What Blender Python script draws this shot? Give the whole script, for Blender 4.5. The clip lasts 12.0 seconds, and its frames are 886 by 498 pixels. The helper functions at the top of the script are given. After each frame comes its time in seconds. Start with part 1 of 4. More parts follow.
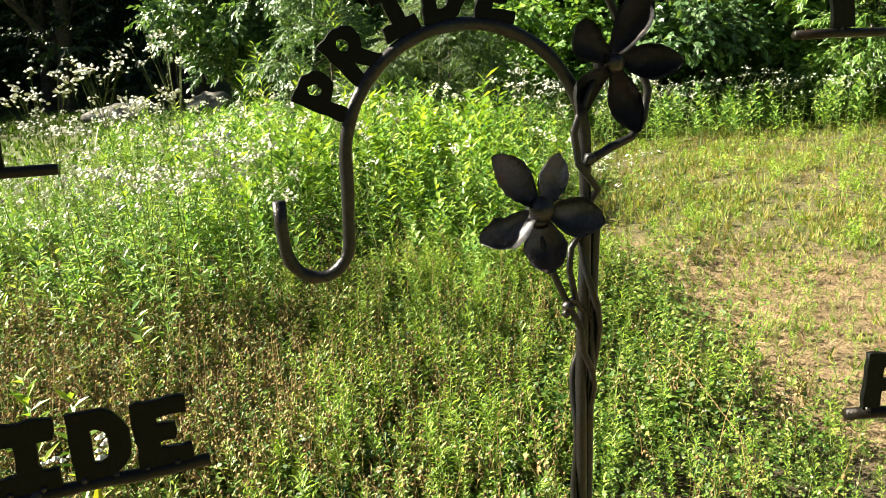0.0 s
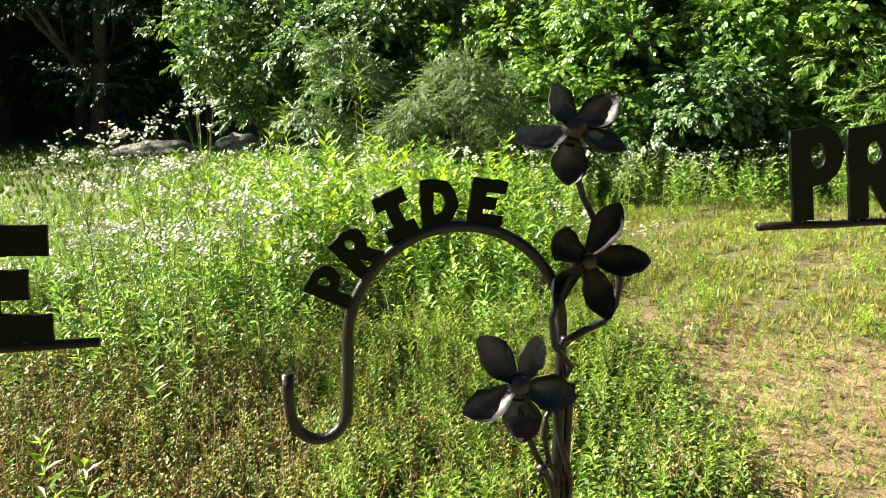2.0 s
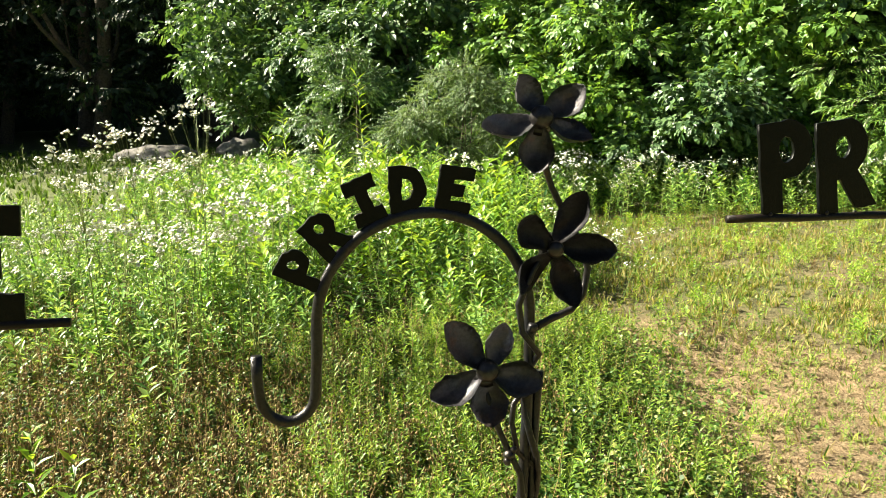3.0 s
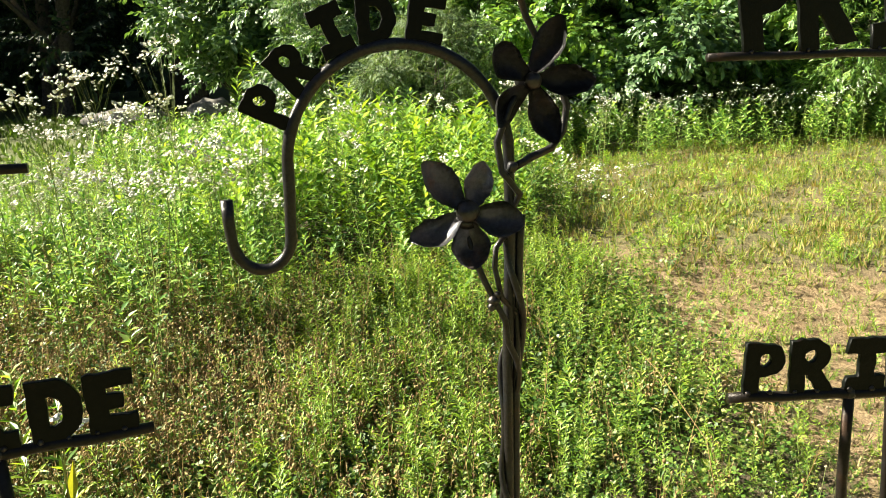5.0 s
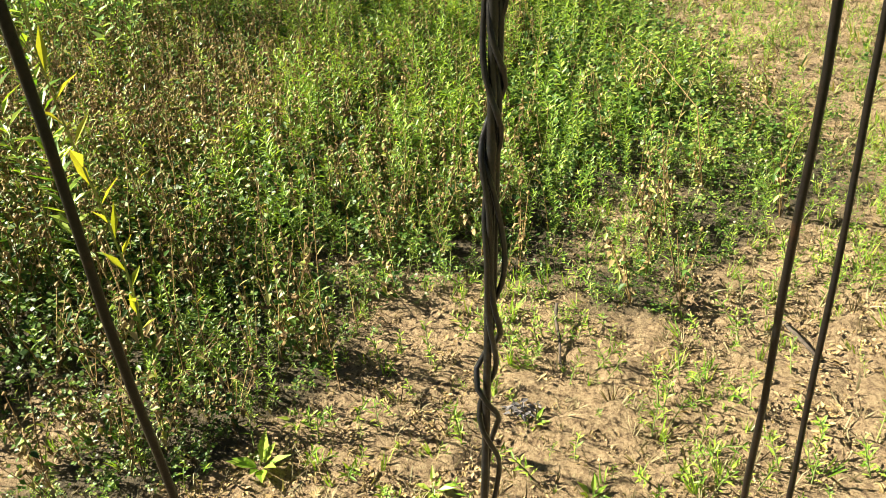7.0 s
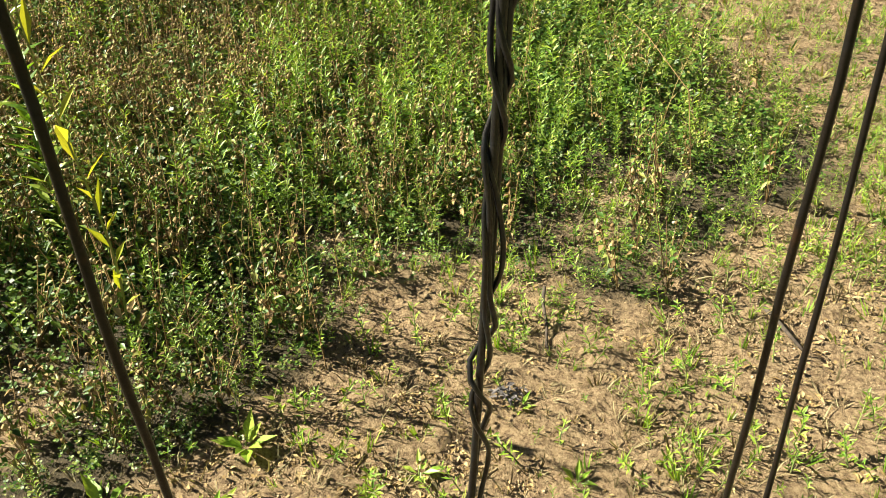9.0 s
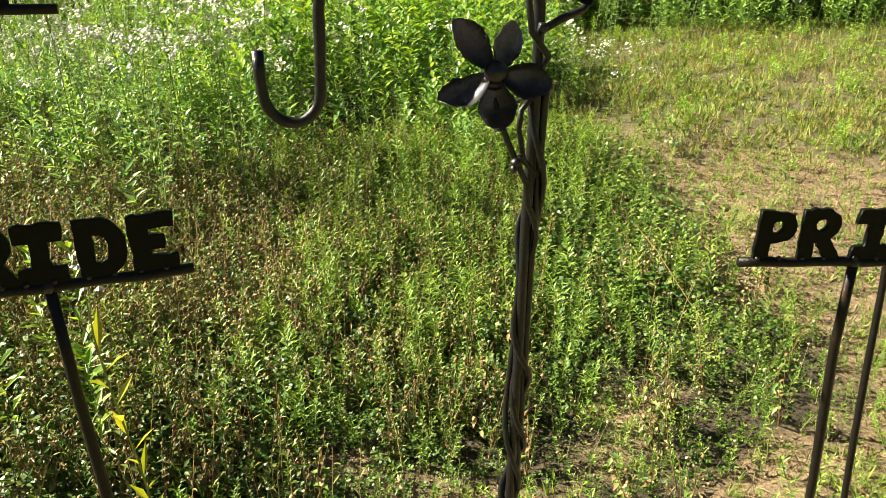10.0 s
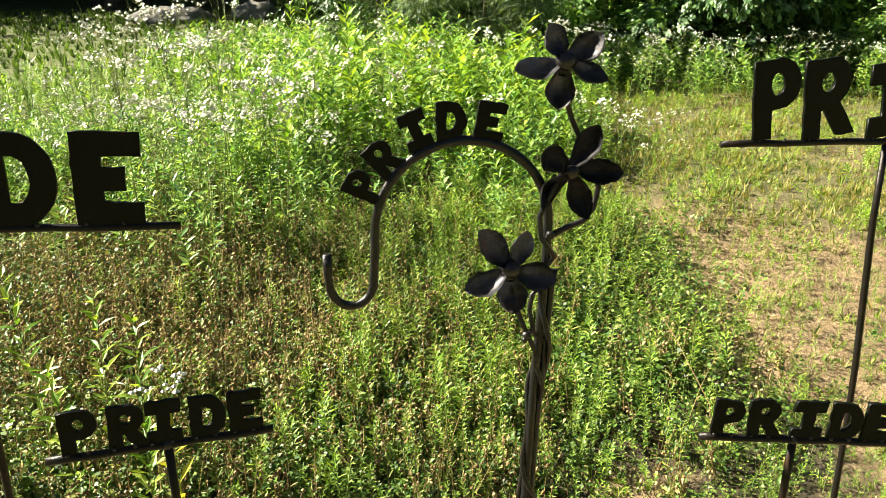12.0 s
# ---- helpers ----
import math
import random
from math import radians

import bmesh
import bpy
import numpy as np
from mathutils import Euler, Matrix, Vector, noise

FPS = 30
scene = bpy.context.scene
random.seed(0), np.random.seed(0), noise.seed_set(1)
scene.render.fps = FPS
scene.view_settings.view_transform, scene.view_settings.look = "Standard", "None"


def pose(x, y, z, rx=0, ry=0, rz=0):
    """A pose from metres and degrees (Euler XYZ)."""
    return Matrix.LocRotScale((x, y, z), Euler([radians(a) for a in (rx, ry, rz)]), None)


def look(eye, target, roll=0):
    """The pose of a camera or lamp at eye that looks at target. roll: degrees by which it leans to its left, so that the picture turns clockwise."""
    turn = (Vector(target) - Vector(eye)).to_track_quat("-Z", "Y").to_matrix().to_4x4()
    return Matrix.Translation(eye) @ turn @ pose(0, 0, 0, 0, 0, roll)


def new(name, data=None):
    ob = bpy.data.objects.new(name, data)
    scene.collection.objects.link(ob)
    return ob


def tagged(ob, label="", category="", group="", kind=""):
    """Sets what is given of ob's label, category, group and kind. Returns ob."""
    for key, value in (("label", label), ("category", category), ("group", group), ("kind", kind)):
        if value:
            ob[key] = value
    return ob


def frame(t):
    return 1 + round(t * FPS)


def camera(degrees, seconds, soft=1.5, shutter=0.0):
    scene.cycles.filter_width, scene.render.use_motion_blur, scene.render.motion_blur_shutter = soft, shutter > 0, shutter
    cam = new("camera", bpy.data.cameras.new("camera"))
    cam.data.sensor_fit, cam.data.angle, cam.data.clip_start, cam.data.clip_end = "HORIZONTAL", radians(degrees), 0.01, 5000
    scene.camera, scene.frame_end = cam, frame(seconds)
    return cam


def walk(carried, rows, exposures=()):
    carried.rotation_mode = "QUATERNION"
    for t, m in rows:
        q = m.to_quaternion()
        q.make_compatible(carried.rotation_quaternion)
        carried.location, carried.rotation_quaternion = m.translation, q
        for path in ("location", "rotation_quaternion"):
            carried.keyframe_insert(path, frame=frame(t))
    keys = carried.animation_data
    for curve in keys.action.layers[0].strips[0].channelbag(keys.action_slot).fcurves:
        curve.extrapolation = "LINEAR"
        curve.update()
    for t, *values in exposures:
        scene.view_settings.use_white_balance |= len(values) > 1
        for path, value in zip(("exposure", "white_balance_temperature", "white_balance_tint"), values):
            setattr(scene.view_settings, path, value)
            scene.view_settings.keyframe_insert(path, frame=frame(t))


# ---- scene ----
cam = camera(61.8, 12.0, soft=0.4)
PATH = [
    (0, (0.2377, 0.0070, 1.5005), (0.0633, 1.9274, 0.9698), -4.71),
    (0.5, (0.2454, -0.0100, 1.5450), (0.0606, 1.9165, 1.0404), -4.19),
    (1, (0.2627, -0.0270, 1.5854), (0.0538, 1.9067, 1.1195), -3.55),
    (1.5, (0.2689, -0.0460, 1.6149), (0.0465, 1.8943, 1.1837), -2.82),
    (2, (0.2761, -0.0460, 1.6453), (0.0597, 1.8988, 1.2317), -2.11),
    (2.5, (0.3027, -0.0450, 1.6496), (0.0846, 1.9023, 1.2491), -1.80),
    (2.7, (0.3097, -0.0510, 1.6398), (0.0884, 1.8977, 1.2476), -1.59),
    (4.5, (0.3105, -0.0670, 1.5713), (0.1266, 1.8797, 1.1513), -2.62),
    (5, (0.3074, -0.0600, 1.5033), (0.1385, 1.8675, 0.9970), -3.79),
    (5.3, (0.3098, -0.0810, 1.4497), (0.1381, 1.8250, 0.8685), -4.36),
    (5.5, (0.3041, -0.0850, 1.4051), (0.1354, 1.8058, 0.7754), -4.41),
    (6, (0.2978, -0.1240, 1.3163), (0.1252, 1.7132, 0.5450), -4.50),
    (6.5, (0.3016, -0.1380, 1.2284), (0.1300, 1.6368, 0.3225), -4.43),
    (7, (0.3024, -0.1520, 1.1499), (0.1383, 1.5511, 0.1143), -4.01),
    (7.2, (0.3004, -0.1580, 1.1209), (0.1393, 1.5153, 0.0373), -3.94),
    (8.8, (0.2741, -0.1410, 1.0905), (0.1621, 1.4839, -0.0701), -2.07),
    (9, (0.2758, -0.1240, 1.1738), (0.1688, 1.5342, 0.0607), -1.63),
    (9.2, (0.2816, -0.1110, 1.2677), (0.1618, 1.5785, 0.2041), -1.59),
    (9.5, (0.2864, -0.0940, 1.3607), (0.1519, 1.6587, 0.4067), -1.93),
    (10, (0.2810, -0.0860, 1.4951), (0.1140, 1.7303, 0.6732), -1.78),
    (10.5, (0.2751, -0.0990, 1.5982), (0.0727, 1.7517, 0.8675), -1.63),
    (11, (0.2859, -0.1420, 1.6815), (0.0444, 1.7194, 0.9908), -1.27),
    (11.5, (0.3038, -0.1800, 1.7178), (0.0463, 1.6758, 1.0180), -0.88),
    (12, (0.3039, -0.2050, 1.7188), (0.0475, 1.6401, 0.9910), -0.71),
]
walk(cam, [(t, look(eye, target, roll)) for t, eye, target, roll in PATH],
     exposures=[(0, 2.19), (2.5, 2.21), (5.5, 2.2), (7, 2.09), (9, 1.85), (10, 1.88), (11, 2.13), (12, 2.16)])

# ---- light ----
SUN_FROM = Vector((-1.0, 0.13, 0.78)).normalized()
world = bpy.data.worlds.new("sky")
scene.world = world
world.use_nodes = True
wn, wl = world.node_tree.nodes, world.node_tree.links
sky = wn.new("ShaderNodeTexSky")
sky.sky_type = "NISHITA"
sky.sun_disc = False
sky.sun_elevation = math.asin(SUN_FROM.z)
sky.sun_rotation = math.atan2(SUN_FROM.x, SUN_FROM.y)
wl.new(sky.outputs[0], wn["Background"].inputs[0])
wn["Background"].inputs[1].default_value = 0.015
sun = new("sun", bpy.data.lights.new("sun", "SUN"))
sun.data.energy, sun.data.angle, sun.data.color = 5.0, radians(0.53), (1.0, 0.925, 0.73)
sun.matrix_world = look(SUN_FROM * 50, (0, 0, 0))


# ---- materials ----
def material(name):
    m = bpy.data.materials.new(name)
    m.use_nodes = True
    n, l = m.node_tree.nodes, m.node_tree.links
    return m, n, l, n["Principled BSDF"]


def ramp(n, stops):
    r = n.new("ShaderNodeValToRGB")
    while len(r.color_ramp.elements) < len(stops):
        r.color_ramp.elements.new(0.5)
    for e, (p, c) in zip(r.color_ramp.elements, stops):
        e.position, e.color = p, (*c, 1)
    return r


def noise_node(n, l, scale, detail=4.0, rough=0.6):
    tc = n.new("ShaderNodeTexCoord")
    t = n.new("ShaderNodeTexNoise")
    t.inputs["Scale"].default_value, t.inputs["Detail"].default_value, t.inputs["Roughness"].default_value = scale, detail, rough
    l.new(tc.outputs["Object"], t.inputs["Vector"])
    return t


def leaf_material(name, stops, through_light=0.35, rough=0.40, patch=1.2, gloss=0.42):
    """Thin leaves: each leaf its own shade, a slow drift over the field, light shining through."""
    m, n, l, p = material(name)
    stops = [(at, (0.68 * r, 0.76 * g, 0.72 * b)) for at, (r, g, b) in stops]
    geo = n.new("ShaderNodeNewGeometry")
    drift = noise_node(n, l, patch, 3)
    mix = n.new("ShaderNodeMath")
    mix.operation = "MULTIPLY_ADD"
    mix.inputs[1].default_value, mix.inputs[2].default_value = 0.85, -0.16
    l.new(geo.outputs["Random Per Island"], mix.inputs[0])
    add = n.new("ShaderNodeMath")
    add.operation = "MULTIPLY_ADD"
    add.inputs[1].default_value = 0.5
    l.new(drift.outputs["Fac"], add.inputs[0])
    l.new(mix.outputs[0], add.inputs[2])
    r = ramp(n, stops)
    l.new(add.outputs[0], r.inputs[0])
    fine = noise_node(n, l, 160, 2)
    hue = n.new("ShaderNodeHueSaturation")
    l.new(r.outputs[0], hue.inputs["Color"])
    vary = n.new("ShaderNodeMapRange")
    vary.inputs["To Min"].default_value, vary.inputs["To Max"].default_value = 0.75, 1.25
    l.new(fine.outputs["Fac"], vary.inputs["Value"])
    l.new(vary.outputs[0], hue.inputs["Value"])
    l.new(hue.outputs[0], p.inputs["Base Color"])
    p.inputs["Roughness"].default_value = rough
    p.inputs["Specular IOR Level"].default_value = gloss
    tr = n.new("ShaderNodeBsdfTranslucent")
    warm = n.new("ShaderNodeMix")
    warm.data_type, warm.blend_type = "RGBA", "MULTIPLY"
    warm.inputs["Factor"].default_value = 1.0
    warm.inputs["B"].default_value = (1.45, 1.4, 0.5, 1)
    l.new(hue.outputs[0], warm.inputs["A"])
    l.new(warm.outputs["Result"], tr.inputs["Color"])
    sh = n.new("ShaderNodeMixShader")
    sh.inputs[0].default_value = through_light
    l.new(p.outputs[0], sh.inputs[1])
    l.new(tr.outputs[0], sh.inputs[2])
    l.new(sh.outputs[0], n["Material Output"].inputs[0])
    return m


def plain_material(name, stops, scale=40, rough=0.7, bump=0.3, depth=0.002, island=False):
    m, n, l, p = material(name)
    t = noise_node(n, l, scale, 6)
    src = t.outputs["Fac"]
    if island:
        geo = n.new("ShaderNodeNewGeometry")
        mx = n.new("ShaderNodeMath")
        mx.operation = "MULTIPLY_ADD"
        mx.inputs[1].default_value = 0.6
        sub = n.new("ShaderNodeMath")
        sub.operation = "MULTIPLY"
        sub.inputs[1].default_value = 0.5
        l.new(t.outputs["Fac"], sub.inputs[0])
        l.new(geo.outputs["Random Per Island"], mx.inputs[0])
        l.new(sub.outputs[0], mx.inputs[2])
        src = mx.outputs[0]
    r = ramp(n, stops)
    l.new(src, r.inputs[0])
    l.new(r.outputs[0], p.inputs["Base Color"])
    p.inputs["Roughness"].default_value = rough
    b = n.new("ShaderNodeBump")
    b.inputs["Strength"].default_value, b.inputs["Distance"].default_value = bump, depth
    l.new(t.outputs["Fac"], b.inputs["Height"])
    l.new(b.outputs[0], p.inputs["Normal"])
    return m


def steel_material(name, dark, rusty, blue, amount=0.5, shine=0.5, rough=(0.20, 0.46)):
    """Torch-cut, heat-tinted bare steel with brown scale."""
    m, n, l, p = material(name)
    big, fine = noise_node(n, l, 28, 5), noise_node(n, l, 260, 6, 0.7)
    r = ramp(n, [(0.30, blue), (0.47, dark), (0.58, dark), (0.72, rusty)])
    l.new(big.outputs["Fac"], r.inputs[0])
    mx = n.new("ShaderNodeMix")
    mx.data_type, mx.blend_type = "RGBA", "MULTIPLY"
    mx.inputs["Factor"].default_value = 0.6
    fr = ramp(n, [(0.3, (0.45, 0.43, 0.42)), (0.65, (1.25, 1.22, 1.2))])
    l.new(fine.outputs["Fac"], fr.inputs[0])
    l.new(r.outputs[0], mx.inputs["A"])
    l.new(fr.outputs[0], mx.inputs["B"])
    l.new(mx.outputs["Result"], p.inputs["Base Color"])
    p.inputs["Metallic"].default_value = amount
    p.inputs["Specular IOR Level"].default_value = shine
    rr = n.new("ShaderNodeMapRange")
    rr.inputs["To Min"].default_value, rr.inputs["To Max"].default_value = rough
    l.new(fine.outputs["Fac"], rr.inputs["Value"])
    l.new(rr.outputs[0], p.inputs["Roughness"])
    b = n.new("ShaderNodeBump")
    b.inputs["Strength"].default_value, b.inputs["Distance"].default_value = 0.5, 0.0012
    l.new(fine.outputs["Fac"], b.inputs["Height"])
    l.new(b.outputs[0], p.inputs["Normal"])
    return m


STEEL = steel_material("hook_steel", (0.040, 0.039, 0.040), (0.068, 0.048, 0.037), (0.038, 0.047, 0.062), 0.75)
PETAL = steel_material("petal_steel", (0.13, 0.128, 0.142), (0.22, 0.15, 0.12), (0.12, 0.14, 0.18), 0.7, 0.5, (0.34, 0.58))
# same petal steel, darkened for the middle flower's shaded, downward facing
SHADED_PETAL = steel_material("shaded_petal_steel", (0.045, 0.044, 0.049), (0.07, 0.05, 0.04), (0.042, 0.05, 0.066), 0.7, 0.4, (0.34, 0.58))
PLATE = steel_material("plate_steel", (0.0042, 0.0050, 0.0046), (0.020, 0.011, 0.0075), (0.004, 0.0055, 0.006), 0.05, 0.14)
WELD = steel_material("weld_bead", (0.06, 0.056, 0.055), (0.08, 0.05, 0.035), (0.07, 0.078, 0.09), 0.8)
STAKE = steel_material("stake_steel", (0.018, 0.015, 0.013), (0.042, 0.025, 0.016), (0.018, 0.018, 0.020), 0.4, 0.3)
LOW_LEAF = leaf_material("low_weed_leaf", [(0.1, (0.035, 0.085, 0.014)), (0.45, (0.10, 0.19, 0.028)), (0.75, (0.22, 0.30, 0.05)), (0.95, (0.42, 0.38, 0.12))], 0.24, 0.46, 1.2, 0.36)
BRIGHT_LEAF = leaf_material("bright_weed_leaf", [(0.1, (0.14, 0.27, 0.03)), (0.5, (0.31, 0.47, 0.05)), (0.85, (0.52, 0.60, 0.10))], 0.34)
YELLOW_LEAF = leaf_material("yellowing_leaf", [(0.1, (0.26, 0.32, 0.03)), (0.5, (0.46, 0.46, 0.05)), (0.9, (0.60, 0.52, 0.08))], 0.4)
TALL_LEAF = leaf_material("tall_weed_leaf", [(0.12, (0.05, 0.14, 0.03)), (0.45, (0.22, 0.40, 0.085)), (0.85, (0.54, 0.68, 0.20))], 0.30)
DRY_GRASS = leaf_material("dry_grass_blade", [(0.12, (0.11, 0.21, 0.025)), (0.38, (0.26, 0.35, 0.045)), (0.60, (0.45, 0.40, 0.10)), (0.85, (0.49, 0.34, 0.155))], 0.28, 0.6, 2.2)
STRAW = leaf_material("dead_straw", [(0.1, (0.10, 0.06, 0.03)), (0.5, (0.27, 0.19, 0.10)), (0.9, (0.46, 0.37, 0.22))], 0.15, 0.8, 3.0)
LAWN = leaf_material("lawn_blade", [(0.1, (0.08, 0.15, 0.025)), (0.9, (0.18, 0.27, 0.06))], 0.3)
WOOD_LEAF = leaf_material("woodland_leaf", [(0.1, (0.045, 0.105, 0.038)), (0.5, (0.12, 0.215, 0.075)), (0.85, (0.24, 0.35, 0.145))], 0.26, 0.42, 0.5, 0.7)
VINE_LEAF = leaf_material("light_woodland_leaf", [(0.1, (0.10, 0.21, 0.05)), (0.5, (0.23, 0.38, 0.09)), (0.9, (0.41, 0.56, 0.16))], 0.36, 0.38, 0.5, 0.65)
WILLOW_LEAF = leaf_material("grey_shrub_leaf", [(0.1, (0.10, 0.16, 0.07)), (0.5, (0.19, 0.27, 0.125)), (0.9, (0.31, 0.39, 0.21))], 0.28, 0.5)
PINE_LEAF = leaf_material("dark_conifer_leaf", [(0.1, (0.021, 0.044, 0.018)), (0.9, (0.054, 0.092, 0.040))], 0.10, 0.6)
BROWN = plain_material("dry_seed_head", [(0.15, (0.05, 0.028, 0.011)), (0.5, (0.19, 0.125, 0.045)), (0.8, (0.46, 0.35, 0.16))], 60, 0.9, island=True)
DRY_STEM = plain_material("dry_stem", [(0.2, (0.10, 0.055, 0.02)), (0.6, (0.25, 0.16, 0.06)), (0.9, (0.38, 0.30, 0.12))], 30, 0.8, island=True)
GREEN_STEM = plain_material("green_stem", [(0.2, (0.09, 0.13, 0.03)), (0.6, (0.17, 0.22, 0.06)), (0.9, (0.25, 0.26, 0.09))], 30, 0.7, island=True)
WHITE = plain_material("white_petal", [(0.1, (0.55, 0.55, 0.48)), (0.8, (0.80, 0.80, 0.74))], 60, 0.7, island=True)
YELLOW = plain_material("flower_disc", [(0.2, (0.45, 0.33, 0.05)), (0.8, (0.62, 0.50, 0.10))], 200, 0.8)
PALE_HEAD = plain_material("clover_head", [(0.2, (0.22, 0.18, 0.10)), (0.6, (0.36, 0.33, 0.21)), (0.9, (0.50, 0.47, 0.35))], 120, 0.85, island=True)
BARK = plain_material("bark", [(0.3, (0.05, 0.04, 0.03)), (0.7, (0.16, 0.13, 0.10))], 18, 0.9, 0.8, 0.01)
STONE = plain_material("stone", [(0.3, (0.17, 0.16, 0.145)), (0.7, (0.32, 0.30, 0.27))], 14, 0.9, 0.6, 0.01)
TWIG = plain_material("dead_twig", [(0.3, (0.03, 0.022, 0.016)), (0.7, (0.10, 0.078, 0.06))], 50, 0.9)


def ground_material():
    m, n, l, p = material("sandy_soil")
    at = n.new("ShaderNodeAttribute")
    at.attribute_name = "litter"
    mid, fine, grit = noise_node(n, l, 7, 6, 0.7), noise_node(n, l, 75, 9, 0.82), noise_node(n, l, 420, 3, 0.7)
    sand = ramp(n, [(0.37, (0.07, 0.042, 0.02)), (0.45, (0.24, 0.16, 0.085)), (0.53, (0.39, 0.28, 0.155)), (0.66, (0.54, 0.41, 0.24))])
    soil = ramp(n, [(0.35, (0.03, 0.025, 0.012)), (0.5, (0.085, 0.065, 0.034)), (0.7, (0.19, 0.145, 0.075))])
    l.new(fine.outputs["Fac"], sand.inputs[0])
    l.new(fine.outputs["Fac"], soil.inputs[0])
    edge = n.new("ShaderNodeMath")
    edge.operation = "MULTIPLY_ADD"
    edge.inputs[1].default_value = 1.5
    edge.use_clamp = True
    lift = n.new("ShaderNodeMath")
    lift.operation = "MULTIPLY_ADD"
    lift.inputs[1].default_value, lift.inputs[2].default_value = 1.8, -1.15
    l.new(mid.outputs["Fac"], lift.inputs[0])
    l.new(at.outputs["Fac"], edge.inputs[0])
    l.new(lift.outputs[0], edge.inputs[2])
    mx = n.new("ShaderNodeMix")
    mx.data_type = "RGBA"
    l.new(edge.outputs[0], mx.inputs["Factor"])
    l.new(sand.outputs[0], mx.inputs["A"])
    l.new(soil.outputs[0], mx.inputs["B"])
    turf_at = n.new("ShaderNodeAttribute")
    turf_at.attribute_name = "turf"
    thatch = ramp(n, [(0.35, (0.035, 0.045, 0.012)), (0.5, (0.10, 0.125, 0.03)), (0.68, (0.20, 0.20, 0.07))])
    l.new(fine.outputs["Fac"], thatch.inputs[0])
    tm = n.new("ShaderNodeMix")
    tm.data_type = "RGBA"
    l.new(turf_at.outputs["Fac"], tm.inputs["Factor"])
    l.new(mx.outputs["Result"], tm.inputs["A"])
    l.new(thatch.outputs[0], tm.inputs["B"])
    l.new(tm.outputs["Result"], p.inputs["Base Color"])
    p.inputs["Roughness"].default_value = 0.95
    hsum = n.new("ShaderNodeMath")
    hsum.operation = "MULTIPLY_ADD"
    hsum.inputs[1].default_value = 0.35
    l.new(grit.outputs["Fac"], hsum.inputs[0])
    l.new(fine.outputs["Fac"], hsum.inputs[2])
    b = n.new("ShaderNodeBump")
    b.inputs["Strength"].default_value, b.inputs["Distance"].default_value = 1.0, 0.02
    l.new(hsum.outputs[0], b.inputs["Height"])
    l.new(b.outputs[0], p.inputs["Normal"])
    return m


SOIL = ground_material()

# ---- the lie of the land ----
rng = np.random.default_rng(7)


def wobble(x, y, scale, seed=0.0):
    """Cheap smooth noise, about -1 to 1, for arrays."""
    x, y = np.asarray(x, float) * scale + seed, np.asarray(y, float) * scale - 1.7 * seed
    return (np.sin(1.7 * x + 2.3 * np.sin(0.9 * y + seed)) + np.sin(2.1 * y + 1.9 * np.sin(1.3 * x)) + np.sin(3.3 * x - 2.7 * y + seed)) / 3


def height(x, y):
    x, y = np.asarray(x, float), np.asarray(y, float)
    h = np.interp(y, [-40, 0.5, 0.9, 1.5, 2.5, 3.3, 4.2, 8, 14, 60], [-0.4, -0.06, -0.05, 0.0, 0.02, 0.08, 0.17, 0.30, 0.34, 0.5])
    h = h + 0.10 * np.clip((-x - 0.1) / 1.5, 0, 1) * np.clip((y - 0.5) / 0.8, 0, 1)
    near = np.clip(1 - (np.hypot(x, y) - 6) / 6, 0, 1)
    return h + near * (0.016 * wobble(x, y, 1.3) + 0.007 * wobble(x, y, 4.7, 3) + 0.004 * wobble(x, y, 13, 5))


def sand_edge(x):
    return np.interp(x, [-4, -1.5, -0.6, -0.39, -0.08, 0.5, 1.0, 1.5, 2.0, 3.0], [0.5, 0.80, 0.93, 1.03, 1.38, 1.70, 1.75, 2.1, 2.7, 3.2])


def tall_edge(x):
    return np.interp(x, [-7, -3, -2, -1.3, -0.95, -0.45, 0.2, 0.7, 1.1], [4.4, 4.3, 4.05, 3.9, 4.45, 4.6, 4.5, 5.2, 7.4])


def hollow(x, y):
    """1 in the dark bare hollow at the front of the tall growth."""
    return np.exp(-((np.asarray(x) + 0.72) / 0.36) ** 4 - ((np.asarray(y) - 4.3) / 0.24) ** 4)


def bare_track(x, y):
    """1 inside the bare sandy track that crosses the field, 0 outside it."""
    left = np.interp(y, [1.8, 2.3, 2.8, 3.6, 4.5], [1.60, 1.42, 1.10, 0.95, 0.62])
    upper = np.interp(x, [0.6, 1.0, 1.6, 2.3, 5.0], [4.65, 4.75, 4.6, 4.1, 3.6])
    inside = np.minimum(x - left, upper - y)
    return np.clip(inside / 0.22, 0, 1) * np.clip(0.75 + 0.5 * wobble(x, y, 2.6, 2) + 0.35 * wobble(x, y, 7.1, 5), 0.1, 1)


def near_sand(x, y):
    return np.clip((sand_edge(x) - y) / 0.45 + 0.5 + 0.75 * wobble(x, y, 3.1, 9) + 0.35 * wobble(x, y, 8.3, 4), 0, 1)


def lines(lo, hi, step, far):
    """Grid lines: even between lo and hi, then ever wider out to far."""
    out = [step * 1.18 ** k for k in range(1, 90)]
    out = np.cumsum(out)
    out = out[out < far]
    return np.concatenate([lo - out[::-1], np.arange(lo, hi, step), hi + out])


def lumps(shape, size):
    """Smooth random relief by blurring grains to a given size in cells."""
    a = rng.normal(0, 1, shape)
    fy, fx = np.fft.fftfreq(shape[0])[:, None], np.fft.fftfreq(shape[1])[None]
    a = np.fft.ifft2(np.fft.fft2(a) * np.exp(-2 * (math.pi * size) ** 2 * (fx ** 2 + fy ** 2))).real
    return a / a.std()


